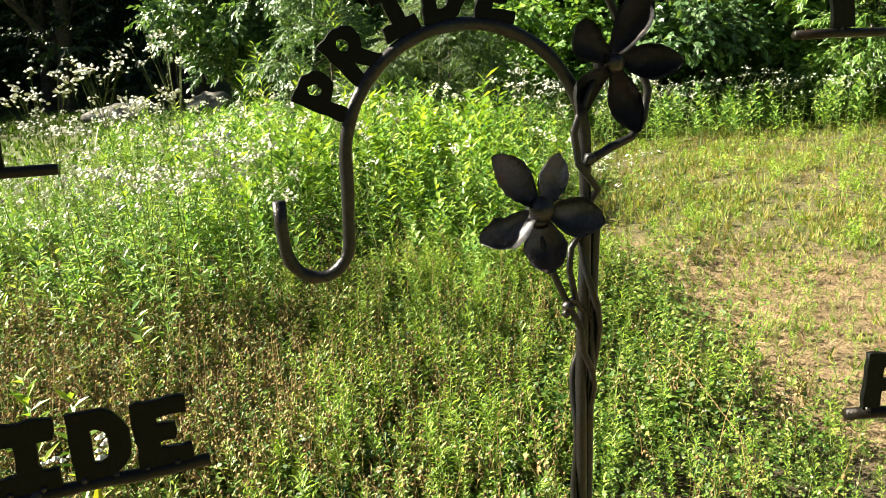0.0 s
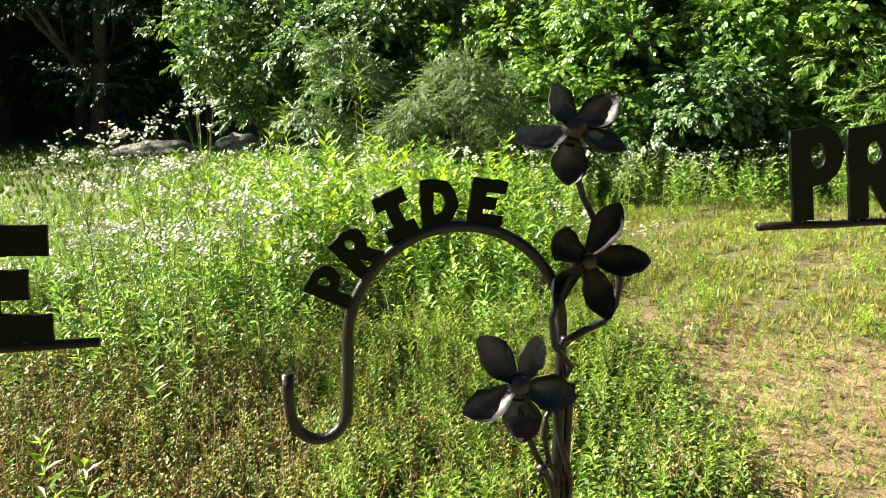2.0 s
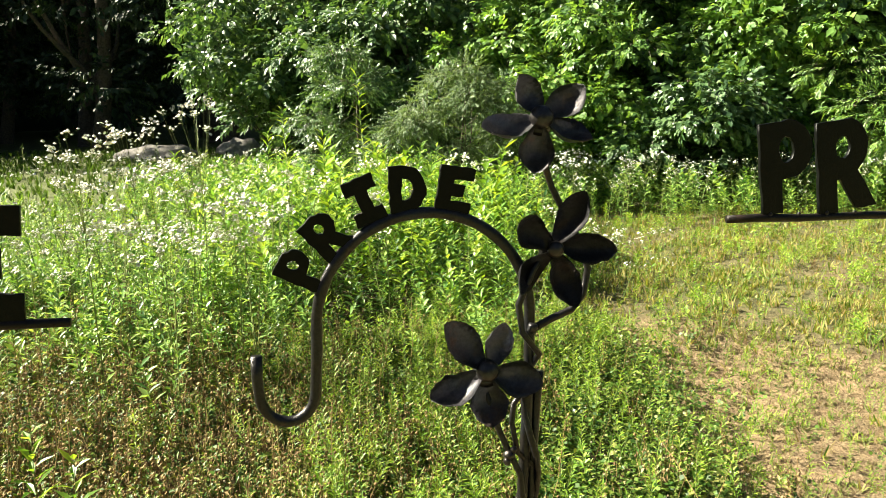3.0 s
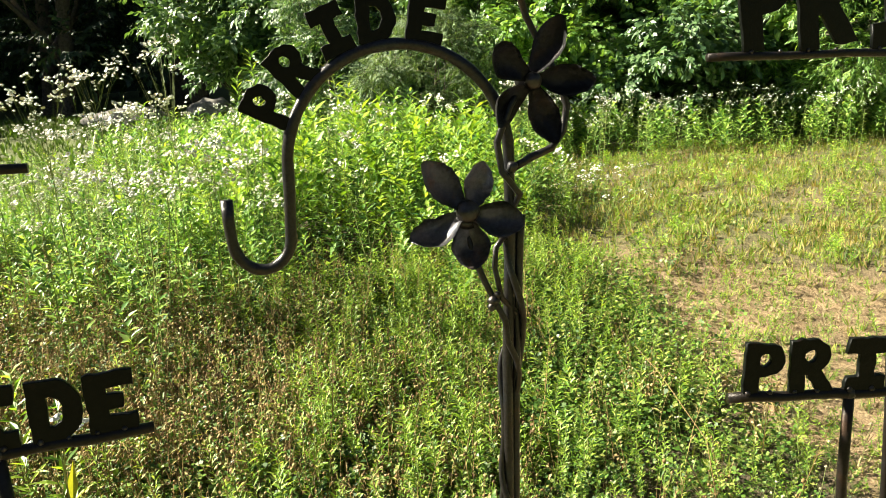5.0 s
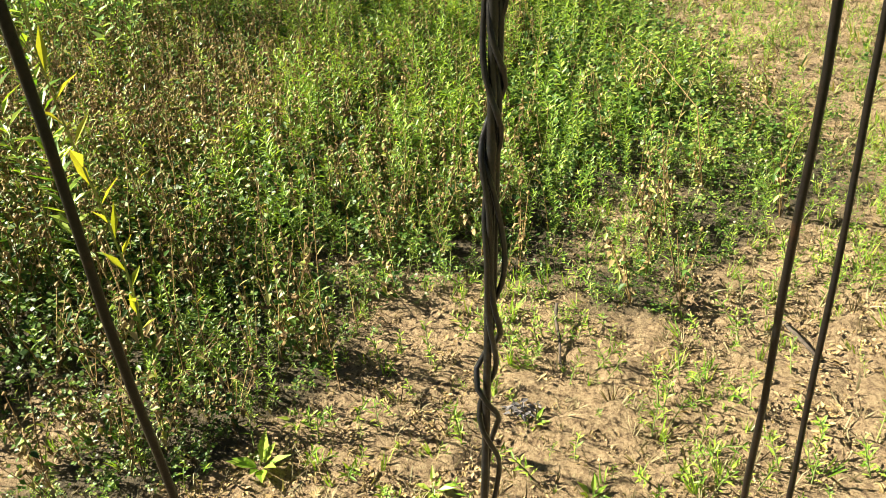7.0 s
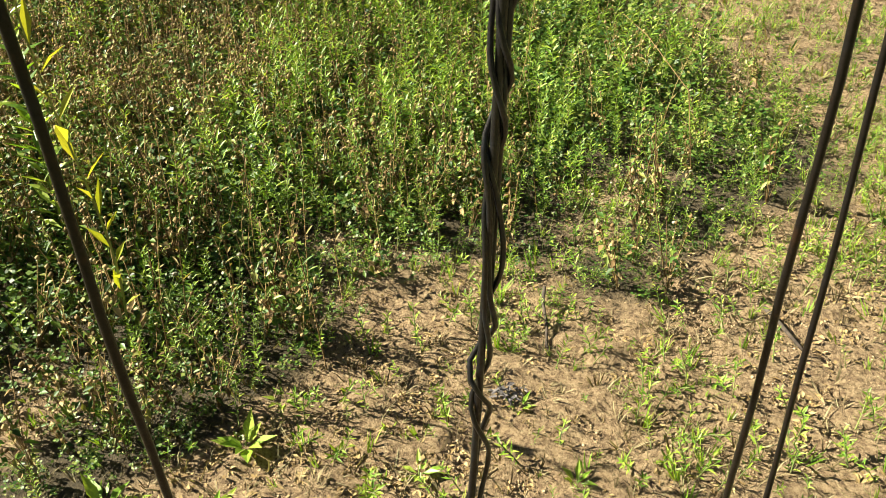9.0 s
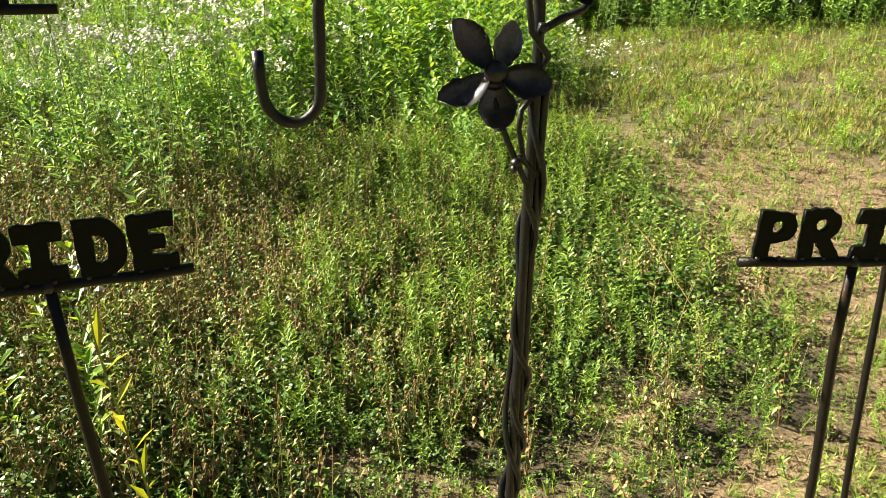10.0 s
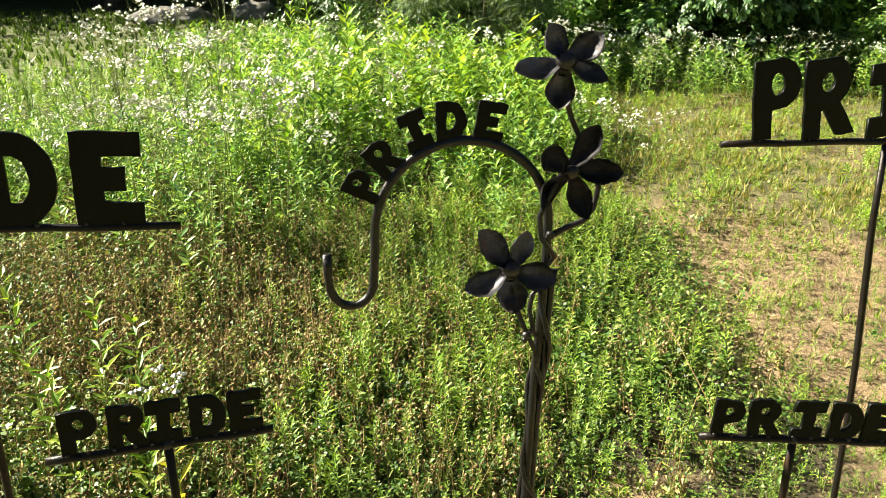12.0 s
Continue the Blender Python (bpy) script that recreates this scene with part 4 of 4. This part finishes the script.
def letter(char, high, thick, parent, m, mat, wide=0.85):
    """One letter cut from plate, standing on its local x axis; edges wander like a torch cut."""
    rough = 0.0005 / high
    cu = bpy.data.curves.new("letter", "CURVE")
    cu.dimensions, cu.fill_mode, cu.extrude, cu.bevel_depth, cu.bevel_resolution = "2D", "BOTH", thick / 2, thick * 0.14, 1
    for ring in LETTERS[char]:
        if not ring:
            continue
        pts = []
        for (ax, ay), (bx, by) in zip(ring, ring[1:] + ring[:1]):
            steps = max(1, round(math.hypot(bx - ax, by - ay) / 0.11))
            for s in range(steps):
                k = s / steps
                pts.append(((ax + (bx - ax) * k + R.gauss(0, rough)) * high * wide, (ay + (by - ay) * k + R.gauss(0, rough)) * high))
        sp = cu.splines.new("POLY")
        sp.points.add(len(pts) - 1)
        for p, (x, y) in zip(sp.points, pts):
            p.co = (x, y, 0, 1)
        sp.use_cyclic_u = True
    tmp = new("letter", cu)
    bpy.context.view_layer.update()
    me = bpy.data.meshes.new_from_object(tmp.evaluated_get(bpy.context.evaluated_depsgraph_get()))
    bpy.data.objects.remove(tmp)
    me.materials.clear()
    me.materials.append(mat)
    ob = new("letter", me)
    ob.parent = parent
    ob.matrix_local = m
    return tagged(ob, "cut steel letter " + char)


def weld(c, r, root):
    """One lumpy bead of weld."""
    bm = bmesh.new()
    v = bmesh.ops.create_icosphere(bm, subdivisions=2, radius=r, matrix=Matrix.Translation(c))["verts"]
    for q in v:
        q.co += Vector((R.gauss(0, r * 0.10), R.gauss(0, r * 0.10), R.gauss(0, r * 0.10)))
    return part("weld", bm, WELD, root, "lumpy weld bead")


def sign(label, left, yaw, slope, length, post, foot, high, starts, thick=0.004, bar=0.0048, wide=0.85, tip=0.0, bow=0.0):
    """A word of cut letters on a rod, welded to the top of a stake. left: the rod's left end; yaw and slope in degrees; post: how far along it the stake is."""
    root = thing("word_stake", label, "garden sign", foot, "word stakes")
    o, l = Vector(foot), Vector(left)
    way = Vector((math.cos(radians(yaw)) * math.cos(radians(slope)), math.sin(radians(yaw)) * math.cos(radians(slope)), math.sin(radians(slope))))
    front = Vector((math.sin(radians(yaw)), -math.cos(radians(yaw)), 0))
    head = l + way * post - o
    a = Vector((-0.12 * head.x / head.z, -0.12 * head.y / head.z, -0.12))
    bm = bmesh.new()
    tube(bm, [a.lerp(head, k / 14) + Vector((bow * math.sin(math.pi * k / 14) + 0.002 * math.sin(k * 1.3), 0.002 * math.cos(k), 0)) * (k < 14) for k in range(15)], 0.0055, 0.005)
    part("stake", bm, STAKE, root, "thin rusty steel stake")
    l = l - o
    bm = bmesh.new()
    tube(bm, [l + way * length * k / 10 + Vector((0, 0, 0.0007 * math.sin(k * 2.1))) for k in range(11)], bar)
    part("rod", bm, STAKE, root)
    for char, s in zip("PRIDE", starts):
        c = l + way * s
        m = Matrix.Translation(c + Vector((0, 0, bar * 0.6))) @ Matrix.Rotation(radians(yaw), 4, "Z") @ Euler((radians(90), 0, 0)).to_matrix().to_4x4() @ Matrix.Rotation(radians(slope + tip) + R.gauss(0, 0.02), 4, "Z")
        letter(char, high * R.uniform(0.98, 1.02), thick, root, m, PLATE, wide)
        for k in (0.1, 0.55):
            weld(c + way * high * wide * k + front * bar * 0.5 + Vector((0, 0, bar)), bar * R.uniform(0.35, 0.6), root)
    weld(head, bar * 1.25, root)
    return root


HOOK_AT, HOOK_ALONG = Vector((0.315, 0.703, 0)), Vector((0.9449, 0.3275, 0))
HOOK_OUT = Vector((0.3275, -0.9449, 0))


def in_hook(s, z, d=0.0):
    """A point of the hook's upright plane: s along it from the pole, z up, d towards the viewer's side."""
    return HOOK_AT + HOOK_ALONG * s + HOOK_OUT * d + Vector((0, 0, z))


def pole_s(z):
    return -0.001 - 0.005 * min(1, max(0, (1.32 - z) / 0.15)) - 0.060 * max(0, (1.38 - z) / 1.40) ** 1.25


def petal(parent, base, tip, wide, cup, face, mat, twist=0.0):
    """A hammered leaf of sheet: pointed oval, dished across and along."""
    bm = bmesh.new()
    base, tip = Vector(base), Vector(tip)
    way = (tip - base)
    length = way.length
    way.normalize()
    side = Matrix.Rotation(twist, 3, way) @ way.cross(face).normalized()
    nor = side.cross(way)
    grid = []
    nu, nv = 12, 6
    for i in range(nu + 1):
        u = i / nu
        w = wide / 2 * (0.30 + 0.70 * math.sin(min(1, u / 0.58) * math.pi / 2)) * (1 - (max(0, u - 0.45) / 0.56) ** 2) ** 0.72
        row = []
        for j in range(nv + 1):
            v = 2 * j / nv - 1
            lift = cup * length * (-0.9 * math.sin(u * math.pi) - 0.9 * max(0, u - 0.7)) + 0.34 * wide * (v * v - 0.2) * math.sin(math.pi * min(1, u * 0.9 + 0.1))
            jag = R.gauss(0, 0.0005) if abs(v) == 1 else R.gauss(0, 0.0002)
            row.append(bm.verts.new(base + way * u * length + side * (v * w + jag) + nor * (lift + jag)))
        grid.append(row)
    top = [f for f in (bm.faces.new((grid[i][j], grid[i][j + 1], grid[i + 1][j + 1], grid[i + 1][j])) for i in range(nu) for j in range(nv))]
    bmesh.ops.solidify(bm, geom=top, thickness=0.0016)
    ob = part("petal", bm, mat, parent)
    return ob


def flower(root, name, centre, tips, face, wide, twists, knob=0.0125, mat=PETAL):
    holder = new(name)
    holder.parent = root
    bm = bmesh.new()
    c = Vector(centre)
    q = face.to_track_quat("Z", "Y").to_matrix().to_4x4()
    bmesh.ops.create_uvsphere(bm, u_segments=16, v_segments=10, radius=knob, matrix=Matrix.Translation(c + face * 0.006) @ q @ Matrix.Diagonal((1, 1, 0.9, 1)))
    part("boss", bm, WELD, holder, "rounded steel centre")
    bm = bmesh.new()
    bmesh.ops.create_cone(bm, cap_ends=True, segments=14, radius1=0.014, radius2=0.010, depth=0.006, matrix=Matrix.Translation(c - face * 0.004) @ q)
    part("backing", bm, STEEL, holder)
    for t, twist in zip(tips, twists):
        t = Vector(t)
        petal(holder, c + (t - c).normalized() * 0.008, t, wide * R.uniform(0.93, 1.07), R.uniform(0.16, 0.42), face, mat, twist)
    return holder


def garden_hook():
    root = thing("garden_hook", "dark steel plant hook with cut letters and three metal flowers", "garden hook", in_hook(pole_s(0), 0))
    o = Vector(root.location)
    P = lambda s, z, d=0.0: in_hook(s, z, d) - o
    # the pole, the crook and the small hook at its end are one bent rod
    pts = [P(pole_s(z), z) for z in [-0.15 + 0.06 * k for k in range(26)]]
    cx, cz, rr = -0.112, 1.405, 0.1115
    pts += [P(cx + rr * math.cos(a), cz + rr * math.sin(a)) for a in (math.pi * k / 30 for k in range(0, 31))]
    pts += [P(-0.2245, 1.385), P(-0.2265, 1.362), P(-0.2275, 1.348)]
    pts += [P(-0.2555 + 0.028 * math.cos(a), 1.345 + 0.033 * math.sin(a)) for a in (-math.pi * k / 14 for k in range(1, 15))]
    pts += [P(-0.2842, 1.362), P(-0.2835, 1.384)]
    bm = bmesh.new()
    tube(bm, pts, 0.0062, 0.0056, 12)
    part("crook", bm, STEEL, root, "bent steel rod with a small upturned hook")
    # second straight rod up to the lowest flower
    bm = bmesh.new()
    tube(bm, [P(pole_s(z) + 0.0115 - 0.006 * (1.32 - z), z, -0.004) for z in [0.50 + 0.09 * k for k in range(10)]] + [P(0.012, 1.335, -0.004)], 0.0052)
    part("straight_rod", bm, STEEL, root)
    # vines that wind round the pole
    def vine(z0, z1, r, phase, turns_, rad, extra):
        n = 60
        q = []
        for k in range(n + 1):
            s = k / n
            z = z0 + (z1 - z0) * s
            a = phase + turns_ * math.tau * (s + 0.05 * math.sin(s * 19))
            amp = rad * (1 + 0.35 * math.sin(s * 23 + phase)) * (1.25 - 0.35 * min(1, max(0, (z - 0.35) / 0.5)))
            q.append(P(pole_s(z) + 0.003 + amp * math.cos(a), z, amp * math.sin(a)))
        b = bmesh.new()
        tube(b, q + extra, r, r * 0.8, 8)
        return part("vine", b, STEEL, root, "thin rod wound round the pole")
    vine(-0.03, 1.335, 0.0046, 0.4, 4.6, 0.0125, [P(0.006, 1.36, 0.011), P(-0.012, 1.385, 0.010), P(-0.016, 1.415, 0.010), P(0.0, 1.45, 0.008), P(0.018, 1.472, 0.0)])
    vine(-0.03, 1.20, 0.0044, 2.6, 3.9, 0.0125, [P(-0.016, 1.225, 0.012), P(-0.028, 1.252, 0.010), P(-0.036, 1.272, 0.008), P(-0.046, 1.30, 0.004), P(-0.052, 1.34, 0)])
    vine(0.52, 1.22, 0.0040, 4.6, 2.2, 0.0125, [P(-0.018, 1.25, 0.008), P(-0.024, 1.285, 0.008), P(-0.021, 1.305, 0.006), P(-0.012, 1.313, 0.002), P(-0.004, 1.312, 0)])
    b = bmesh.new()
    tube(b, [P(0.0, 1.385, 0.004), P(0.022, 1.396, 0.006), P(0.045, 1.403, 0.004), P(0.060, 1.418, 0), P(0.066, 1.445, -0.002), P(0.058, 1.475, -0.006), P(0.042, 1.505, -0.008), P(0.026, 1.535, -0.006), P(0.014, 1.57, -0.004), P(0.010, 1.60, -0.004)], 0.0042, 0.0036, 8)
    part("flower_stem", b, STEEL, root, "curved thin rod carrying the top flower")
    for c, r in ((P(-0.028, 1.250, 0.012), 0.006), (P(-0.031, 1.243, 0.013), 0.0045), (P(0.0, 1.388, 0.008), 0.006), (P(-0.024, 1.256, 0.014), 0.004)):
        weld(c, r, root)
    # the word along the crook
    up_y = Matrix.Rotation(math.atan2(HOOK_ALONG.y, HOOK_ALONG.x), 4, "Z") @ Euler((radians(90), 0, 0)).to_matrix().to_4x4()
    for char, s, z, lean, wide in (("P", -0.2155, 1.4585, 62, 0.85), ("R", -0.1945, 1.483, 41, 0.9), ("I", -0.1625, 1.5115, 20, 0.9), ("D", -0.1275, 1.519, 0, 0.95), ("E", -0.083, 1.516, -11, 0.95)):
        high = 0.0455
        m = Matrix.Translation(P(s, z)) @ up_y @ Matrix.Rotation(radians(lean), 4, "Z") @ Matrix.Translation((-0.40 * high * wide, -0.001, 0))
        letter(char, high, 0.0045, root, m, PLATE, wide)
    flower(root, "top_flower", P(0.010, 1.603, 0.004), [P(-0.009, 1.649, 0.008), P(0.053, 1.639, 0.012), P(0.057, 1.587, 0.028), P(-0.004, 1.555, 0.030), P(-0.055, 1.602, 0.024)], (HOOK_OUT + Vector((0, 0, 0.75))).normalized(), 0.040, (0.25, -0.2, -0.35, 0.1, 0.3))
    # this flower's shade is put into its darker petal colour
    flower(root, "middle_flower", P(0.021, 1.474, 0.012), [P(-0.021, 1.506, 0.044), P(0.043, 1.533, 0.040), P(0.085, 1.471, 0.030), P(0.047, 1.409, 0.020), P(-0.017, 1.431, 0.034)], (HOOK_OUT + Vector((0.15, 0, -0.2))).normalized(), 0.035, (0.2, -0.9, -0.45, 0.1, -0.25), 0.009, SHADED_PETAL)
    flower(root, "low_flower", P(-0.052, 1.345, 0.010), [P(-0.092, 1.403, 0.010), P(-0.030, 1.397, 0.012), P(0.003, 1.334, 0.032), P(-0.053, 1.292, 0.030), P(-0.115, 1.332, 0.026)], (HOOK_OUT + Vector((0.05, 0, 0.95))).normalized(), 0.041, (0.0, 0.8, 0.3, 0.35, 0.2))
    # step bar with its prong
    b = bmesh.new()
    tube(b, [P(-0.055, 0.118, 0.004), P(-0.13, 0.132, 0.004), P(-0.21, 0.148, 0.004), P(-0.282, 0.160, 0.004), P(-0.296, 0.157, 0.004), P(-0.302, 0.143, 0.004), P(-0.305, 0.07, 0.004), P(-0.308, -0.12, 0.004)], 0.0062, 0.0058, 10)
    part("step_bar", b, STEEL, root, "bent rod step with a prong in the ground")


garden_hook()


def G(x, y):
    return float(height(x, y))


def left_end(right, yaw, slope, length):
    """The left end of a rod whose right end is given."""
    y, p = radians(yaw), radians(slope)
    return tuple(Vector(right) - length * Vector((math.cos(y) * math.cos(p), math.sin(y) * math.cos(p), math.sin(p))))


sign("tall rusty steel word stake beside the sandy track", (0.544, 0.824, 1.481), 18, -2, 0.475, 0.255, (0.821, 0.82, G(0.821, 0.82)), 0.107, [0.046, 0.122, 0.221, 0.297, 0.374], wide=0.80, tip=8.5, bow=0.009)
sign("short dark steel word stake in front of the taller one", (0.501, 0.567, 1.188), 6, -2, 0.240, 0.111, (0.690, 0.70, G(0.690, 0.70)), 0.050, [0.012, 0.055, 0.105, 0.149, 0.188], wide=0.90, bow=0.003)
sign("short dark steel word stake beside the tall flowering weed", left_end((0.009, 0.48, 1.219), 26, -3, 0.235), 26, -3, 0.235, 0.121, (-0.106, 0.43, G(-0.106, 0.43)), 0.052, [0.017, 0.063, 0.101, 0.147, 0.188], wide=0.88)
sign("tall rusty steel word stake among the weeds", left_end((-0.119, 0.576, 1.428), 18, -3, 0.475), 18, -3, 0.475, 0.225, (-0.44, 0.51, G(-0.44, 0.51)), 0.110, [0.037, 0.113, 0.193, 0.268, 0.362], wide=0.84)


# ---- single plants that stand out ----
def single(name, plant, x, y, materials, label, category, group, size=1.0, lean=(0, 0), turn=0.0):
    """One plant as a thing: stem, leaves, petals and discs are its parts."""
    root = thing(name, label, category, (x, y, float(height(x, y)) - 0.005), group)
    shear = Matrix(((1, 0, lean[0]), (0, 1, lean[1]), (0, 0, 1))) @ Matrix.Rotation(turn, 3, "Z")
    verts = [tuple(shear @ Vector(v) * size) for v in plant.v]
    for k, (part_name, mat) in enumerate(materials):
        faces = [f for f, m in zip(plant.f, plant.m) if m == k]
        if not faces:
            continue
        used = sorted({i for f in faces for i in f})
        at = {i: n for n, i in enumerate(used)}
        me = bpy.data.meshes.new(part_name)
        me.from_pydata([verts[i] for i in used], [], [[at[i] for i in f] for f in faces])
        me.materials.append(mat)
        ob = new(part_name, me)
        ob.parent = root
        tagged(ob, kind="stuff" if k != 1 else "")
    return root


DAISY = [("leaves", TALL_LEAF), ("stem", GREEN_STEM), ("petals", WHITE), ("flower_discs", YELLOW)]
LEAFY = [("leaves", BRIGHT_LEAF), ("stem", GREEN_STEM)]


def lone_weed():
    """The leaning weed near the path: long leaves on a bare stalk and a few white heads."""
    p = Plant()
    h = 0.96
    at = lambda s: Vector((0.02 * math.sin(s * 5), 0.015 * math.sin(s * 4 + 1), h * s))
    p.stem([at(k / 8) for k in range(9)], 0.0035, 0.0014, 1)
    for i in range(15):
        s, a = 0.16 + 0.72 * i / 15, i * 2.4 + R.uniform(-0.3, 0.3)
        p.leaf(at(s), (math.cos(a), math.sin(a), R.uniform(1.1, 2.6)), R.uniform(0.06, 0.10), R.uniform(0.014, 0.023), 0, R.uniform(0.0, 0.35), fine=True)
    for k in range(4):
        a, s = k * 1.7 + 0.4, R.uniform(0.84, 0.94)
        end = at(s) + Vector((0.035 * math.cos(a), 0.035 * math.sin(a), h * (1 - s) + R.uniform(-0.01, 0.02)))
        p.stem([at(s), end], 0.0011, 0.0008, 1)
        for _ in range(5):
            off = Vector((R.gauss(0, 0.009), R.gauss(0, 0.009), R.uniform(-0.004, 0.008)))
            p.head(end + off, R.uniform(0.005, 0.0085), 2, 0.7)
    return p


single("tall_weed", lone_weed(), -0.57, 1.17, [("leaves", YELLOW_LEAF), ("stem", GREEN_STEM), ("flower_heads", WHITE)], "leaning yellow-green weed with long leaves and white flower heads", "weed", "tall weeds", lean=(0.19, -0.22))
for k, (x, y, tall) in enumerate([(-1.47, 3.2, 1.42), (-1.24, 3.40, 1.50), (-1.64, 3.02, 1.38), (-1.36, 3.45, 1.24), (-1.85, 3.35, 1.15), (-1.08, 3.3, 1.05), (-1.55, 3.5, 1.20)]):
    bloom = fleabane(tall, 110, 0.17, 26, 0.0115)
    single("fleabane", bloom, x, y, DAISY, "tall branching fleabane with open clusters of white daisies", "flowering plant", "tall fleabane", tall / max(v[2] for v in bloom.v), (R.uniform(-0.03, 0.03), R.uniform(-0.03, 0.03)), k * 1.3)
for k, (x, y, tall) in enumerate([(-1.52, 5.0, 1.35), (-1.29, 4.9, 1.5), (-1.04, 4.9, 1.4), (-0.80, 5.1, 1.42), (-0.62, 4.8, 1.15), (-2.3, 5.2, 1.2)]):
    single("goldenrod", upright(tall, 80, 0.10, 0.016, 0.05, True), x, y, LEAFY, "tall spire of bright green narrow leaves above the weeds", "plant", "leafy spires", 1.0, (0, 0), k * 1.1)
for k, (x, y, tall) in enumerate([(-1.12, 1.55, 0.62), (-1.30, 1.68, 0.72), (-0.98, 1.72, 0.55), (-1.42, 1.5, 0.66), (-1.22, 1.9, 0.6), (-0.85, 1.5, 0.4)]):
    single("leafy_weed", upright(tall, 34, 0.085, 0.019, 0.05, True), x, y, LEAFY, "upright leafy weed with broad yellow-green leaves", "weed", "leafy weeds", 1.0, (0.05, -0.03), k * 0.9)


def stick(name, pts, r0, r1, label, mat=TWIG):
    root = thing(name, label, "stick", pts[0], "")
    bm = bmesh.new()
    o = Vector(pts[0])
    tube(bm, [Vector(p) - o for p in pts], r0, r1, 7)
    part("wood", bm, mat, root)
    return root


stick("dead_stalk", [(0.434, 1.40, G(0.434, 1.40) + 0.05), (0.428, 1.36, G(0.428, 1.36) + 0.035), (0.436, 1.31, G(0.436, 1.31) + 0.018), (0.432, 1.25, G(0.432, 1.25) + 0.006), (0.44, 1.22, G(0.44, 1.22) - 0.004)], 0.0045, 0.003, "dark crooked dead stalk lying on the sand")
stick("twig", [(0.99, 1.39, G(0.99, 1.39) + 0.008), (1.012, 1.32, G(1.012, 1.32) + 0.010), (1.035, 1.24, G(1.035, 1.24) + 0.006)], 0.006, 0.0045, "short grey twig lying on the sand")
stick("straw_stalk", [(0.804, 2.737, 0.334), (0.84, 2.45, 0.345), (0.90, 2.05, 0.30), (0.93, 1.93, G(0.93, 1.93) - 0.01)], 0.0011, 0.0016, "long pale straw leaning through the weeds", DRY_STEM)


def boulder(x, y, wide, high):
    root = thing("boulder", "pale low boulder at the edge of the mown strip", "rock", (x, y, float(height(x, y))))
    bm = bmesh.new()
    bmesh.ops.create_icosphere(bm, subdivisions=4, radius=1.0)
    for v in bm.verts:
        n = v.co.normalized()
        bump = 1 + 0.22 * noise.noise(n * 1.6) + 0.10 * noise.noise(n * 4.1) + 0.04 * noise.noise(n * 11)
        v.co = Vector((n.x * wide, n.y * wide * 0.7, n.z * high)) * bump
    part("rock", bm, STONE, root)


def withered_clump(x, y):
    """A crumpled grey dead plant lying on the sand."""
    root = thing("dead_plant", "crumpled grey dead plant lying on the sand", "dead plant", (x, y, float(height(x, y))))
    p = Plant()
    for _ in range(46):
        a, b = R.uniform(0, math.tau), R.uniform(0, math.tau)
        d = R.uniform(0, 0.026)
        p.leaf((d * math.cos(a) * 1.4, d * math.sin(a), R.uniform(0.002, 0.026)), (math.cos(b), math.sin(b), R.uniform(-0.3, 0.8)), R.uniform(0.014, 0.032), R.uniform(0.005, 0.011), 0, 0.4, 0.5, fine=True)
    me = bpy.data.meshes.new("leaves")
    me.from_pydata(p.v, [], p.f)
    me.materials.append(GREY_LEAF)
    leaves = new("leaves", me)
    leaves.parent = root


GREY_LEAF = plain_material("grey_dead_leaf", [(0.2, (0.06, 0.055, 0.055)), (0.8, (0.24, 0.22, 0.22))], 80, 0.9, island=True)
withered_clump(0.337, 1.085)
boulder(-8.4, 17.0, 1.05, 0.32)
boulder(-6.6, 17.6, 0.6, 0.4)


def rosette(leaves, length, width):
    p = Plant()
    for i in range(leaves):
        a = i * 2.4 + R.uniform(-0.3, 0.3)
        p.leaf((0.004 * math.cos(a), 0.004 * math.sin(a), 0.002), (math.cos(a), math.sin(a), R.uniform(0.25, 1.3)), length * R.uniform(0.6, 1.15), width * R.uniform(0.8, 1.2), 0, R.uniform(0.1, 0.4), fine=True)
    p.stem([(0, 0, -0.01), (0, 0, 0.02)], 0.003, 0.001, 1)
    return p


for k, (x, y) in enumerate([[-0.46, 0.76], [-0.24, 0.74], [0.95, 0.78], [0.8, 0.72], [-0.22, 0.92], [0.67, 0.91], [0.47, 0.87], [0.15, 0.87], [-0.17, 1.05], [0.36, 1.06], [0.49, 0.72]]):
    big = k < 5
    single("rosette_weed", rosette(11 if big else 8, 0.085 if big else 0.055, 0.024 if big else 0.012), x, y, LEAFY, "low rosette of light green leaves on the sand", "weed", "rosettes on the sand", 1.0, (0, 0), k * 0.7)
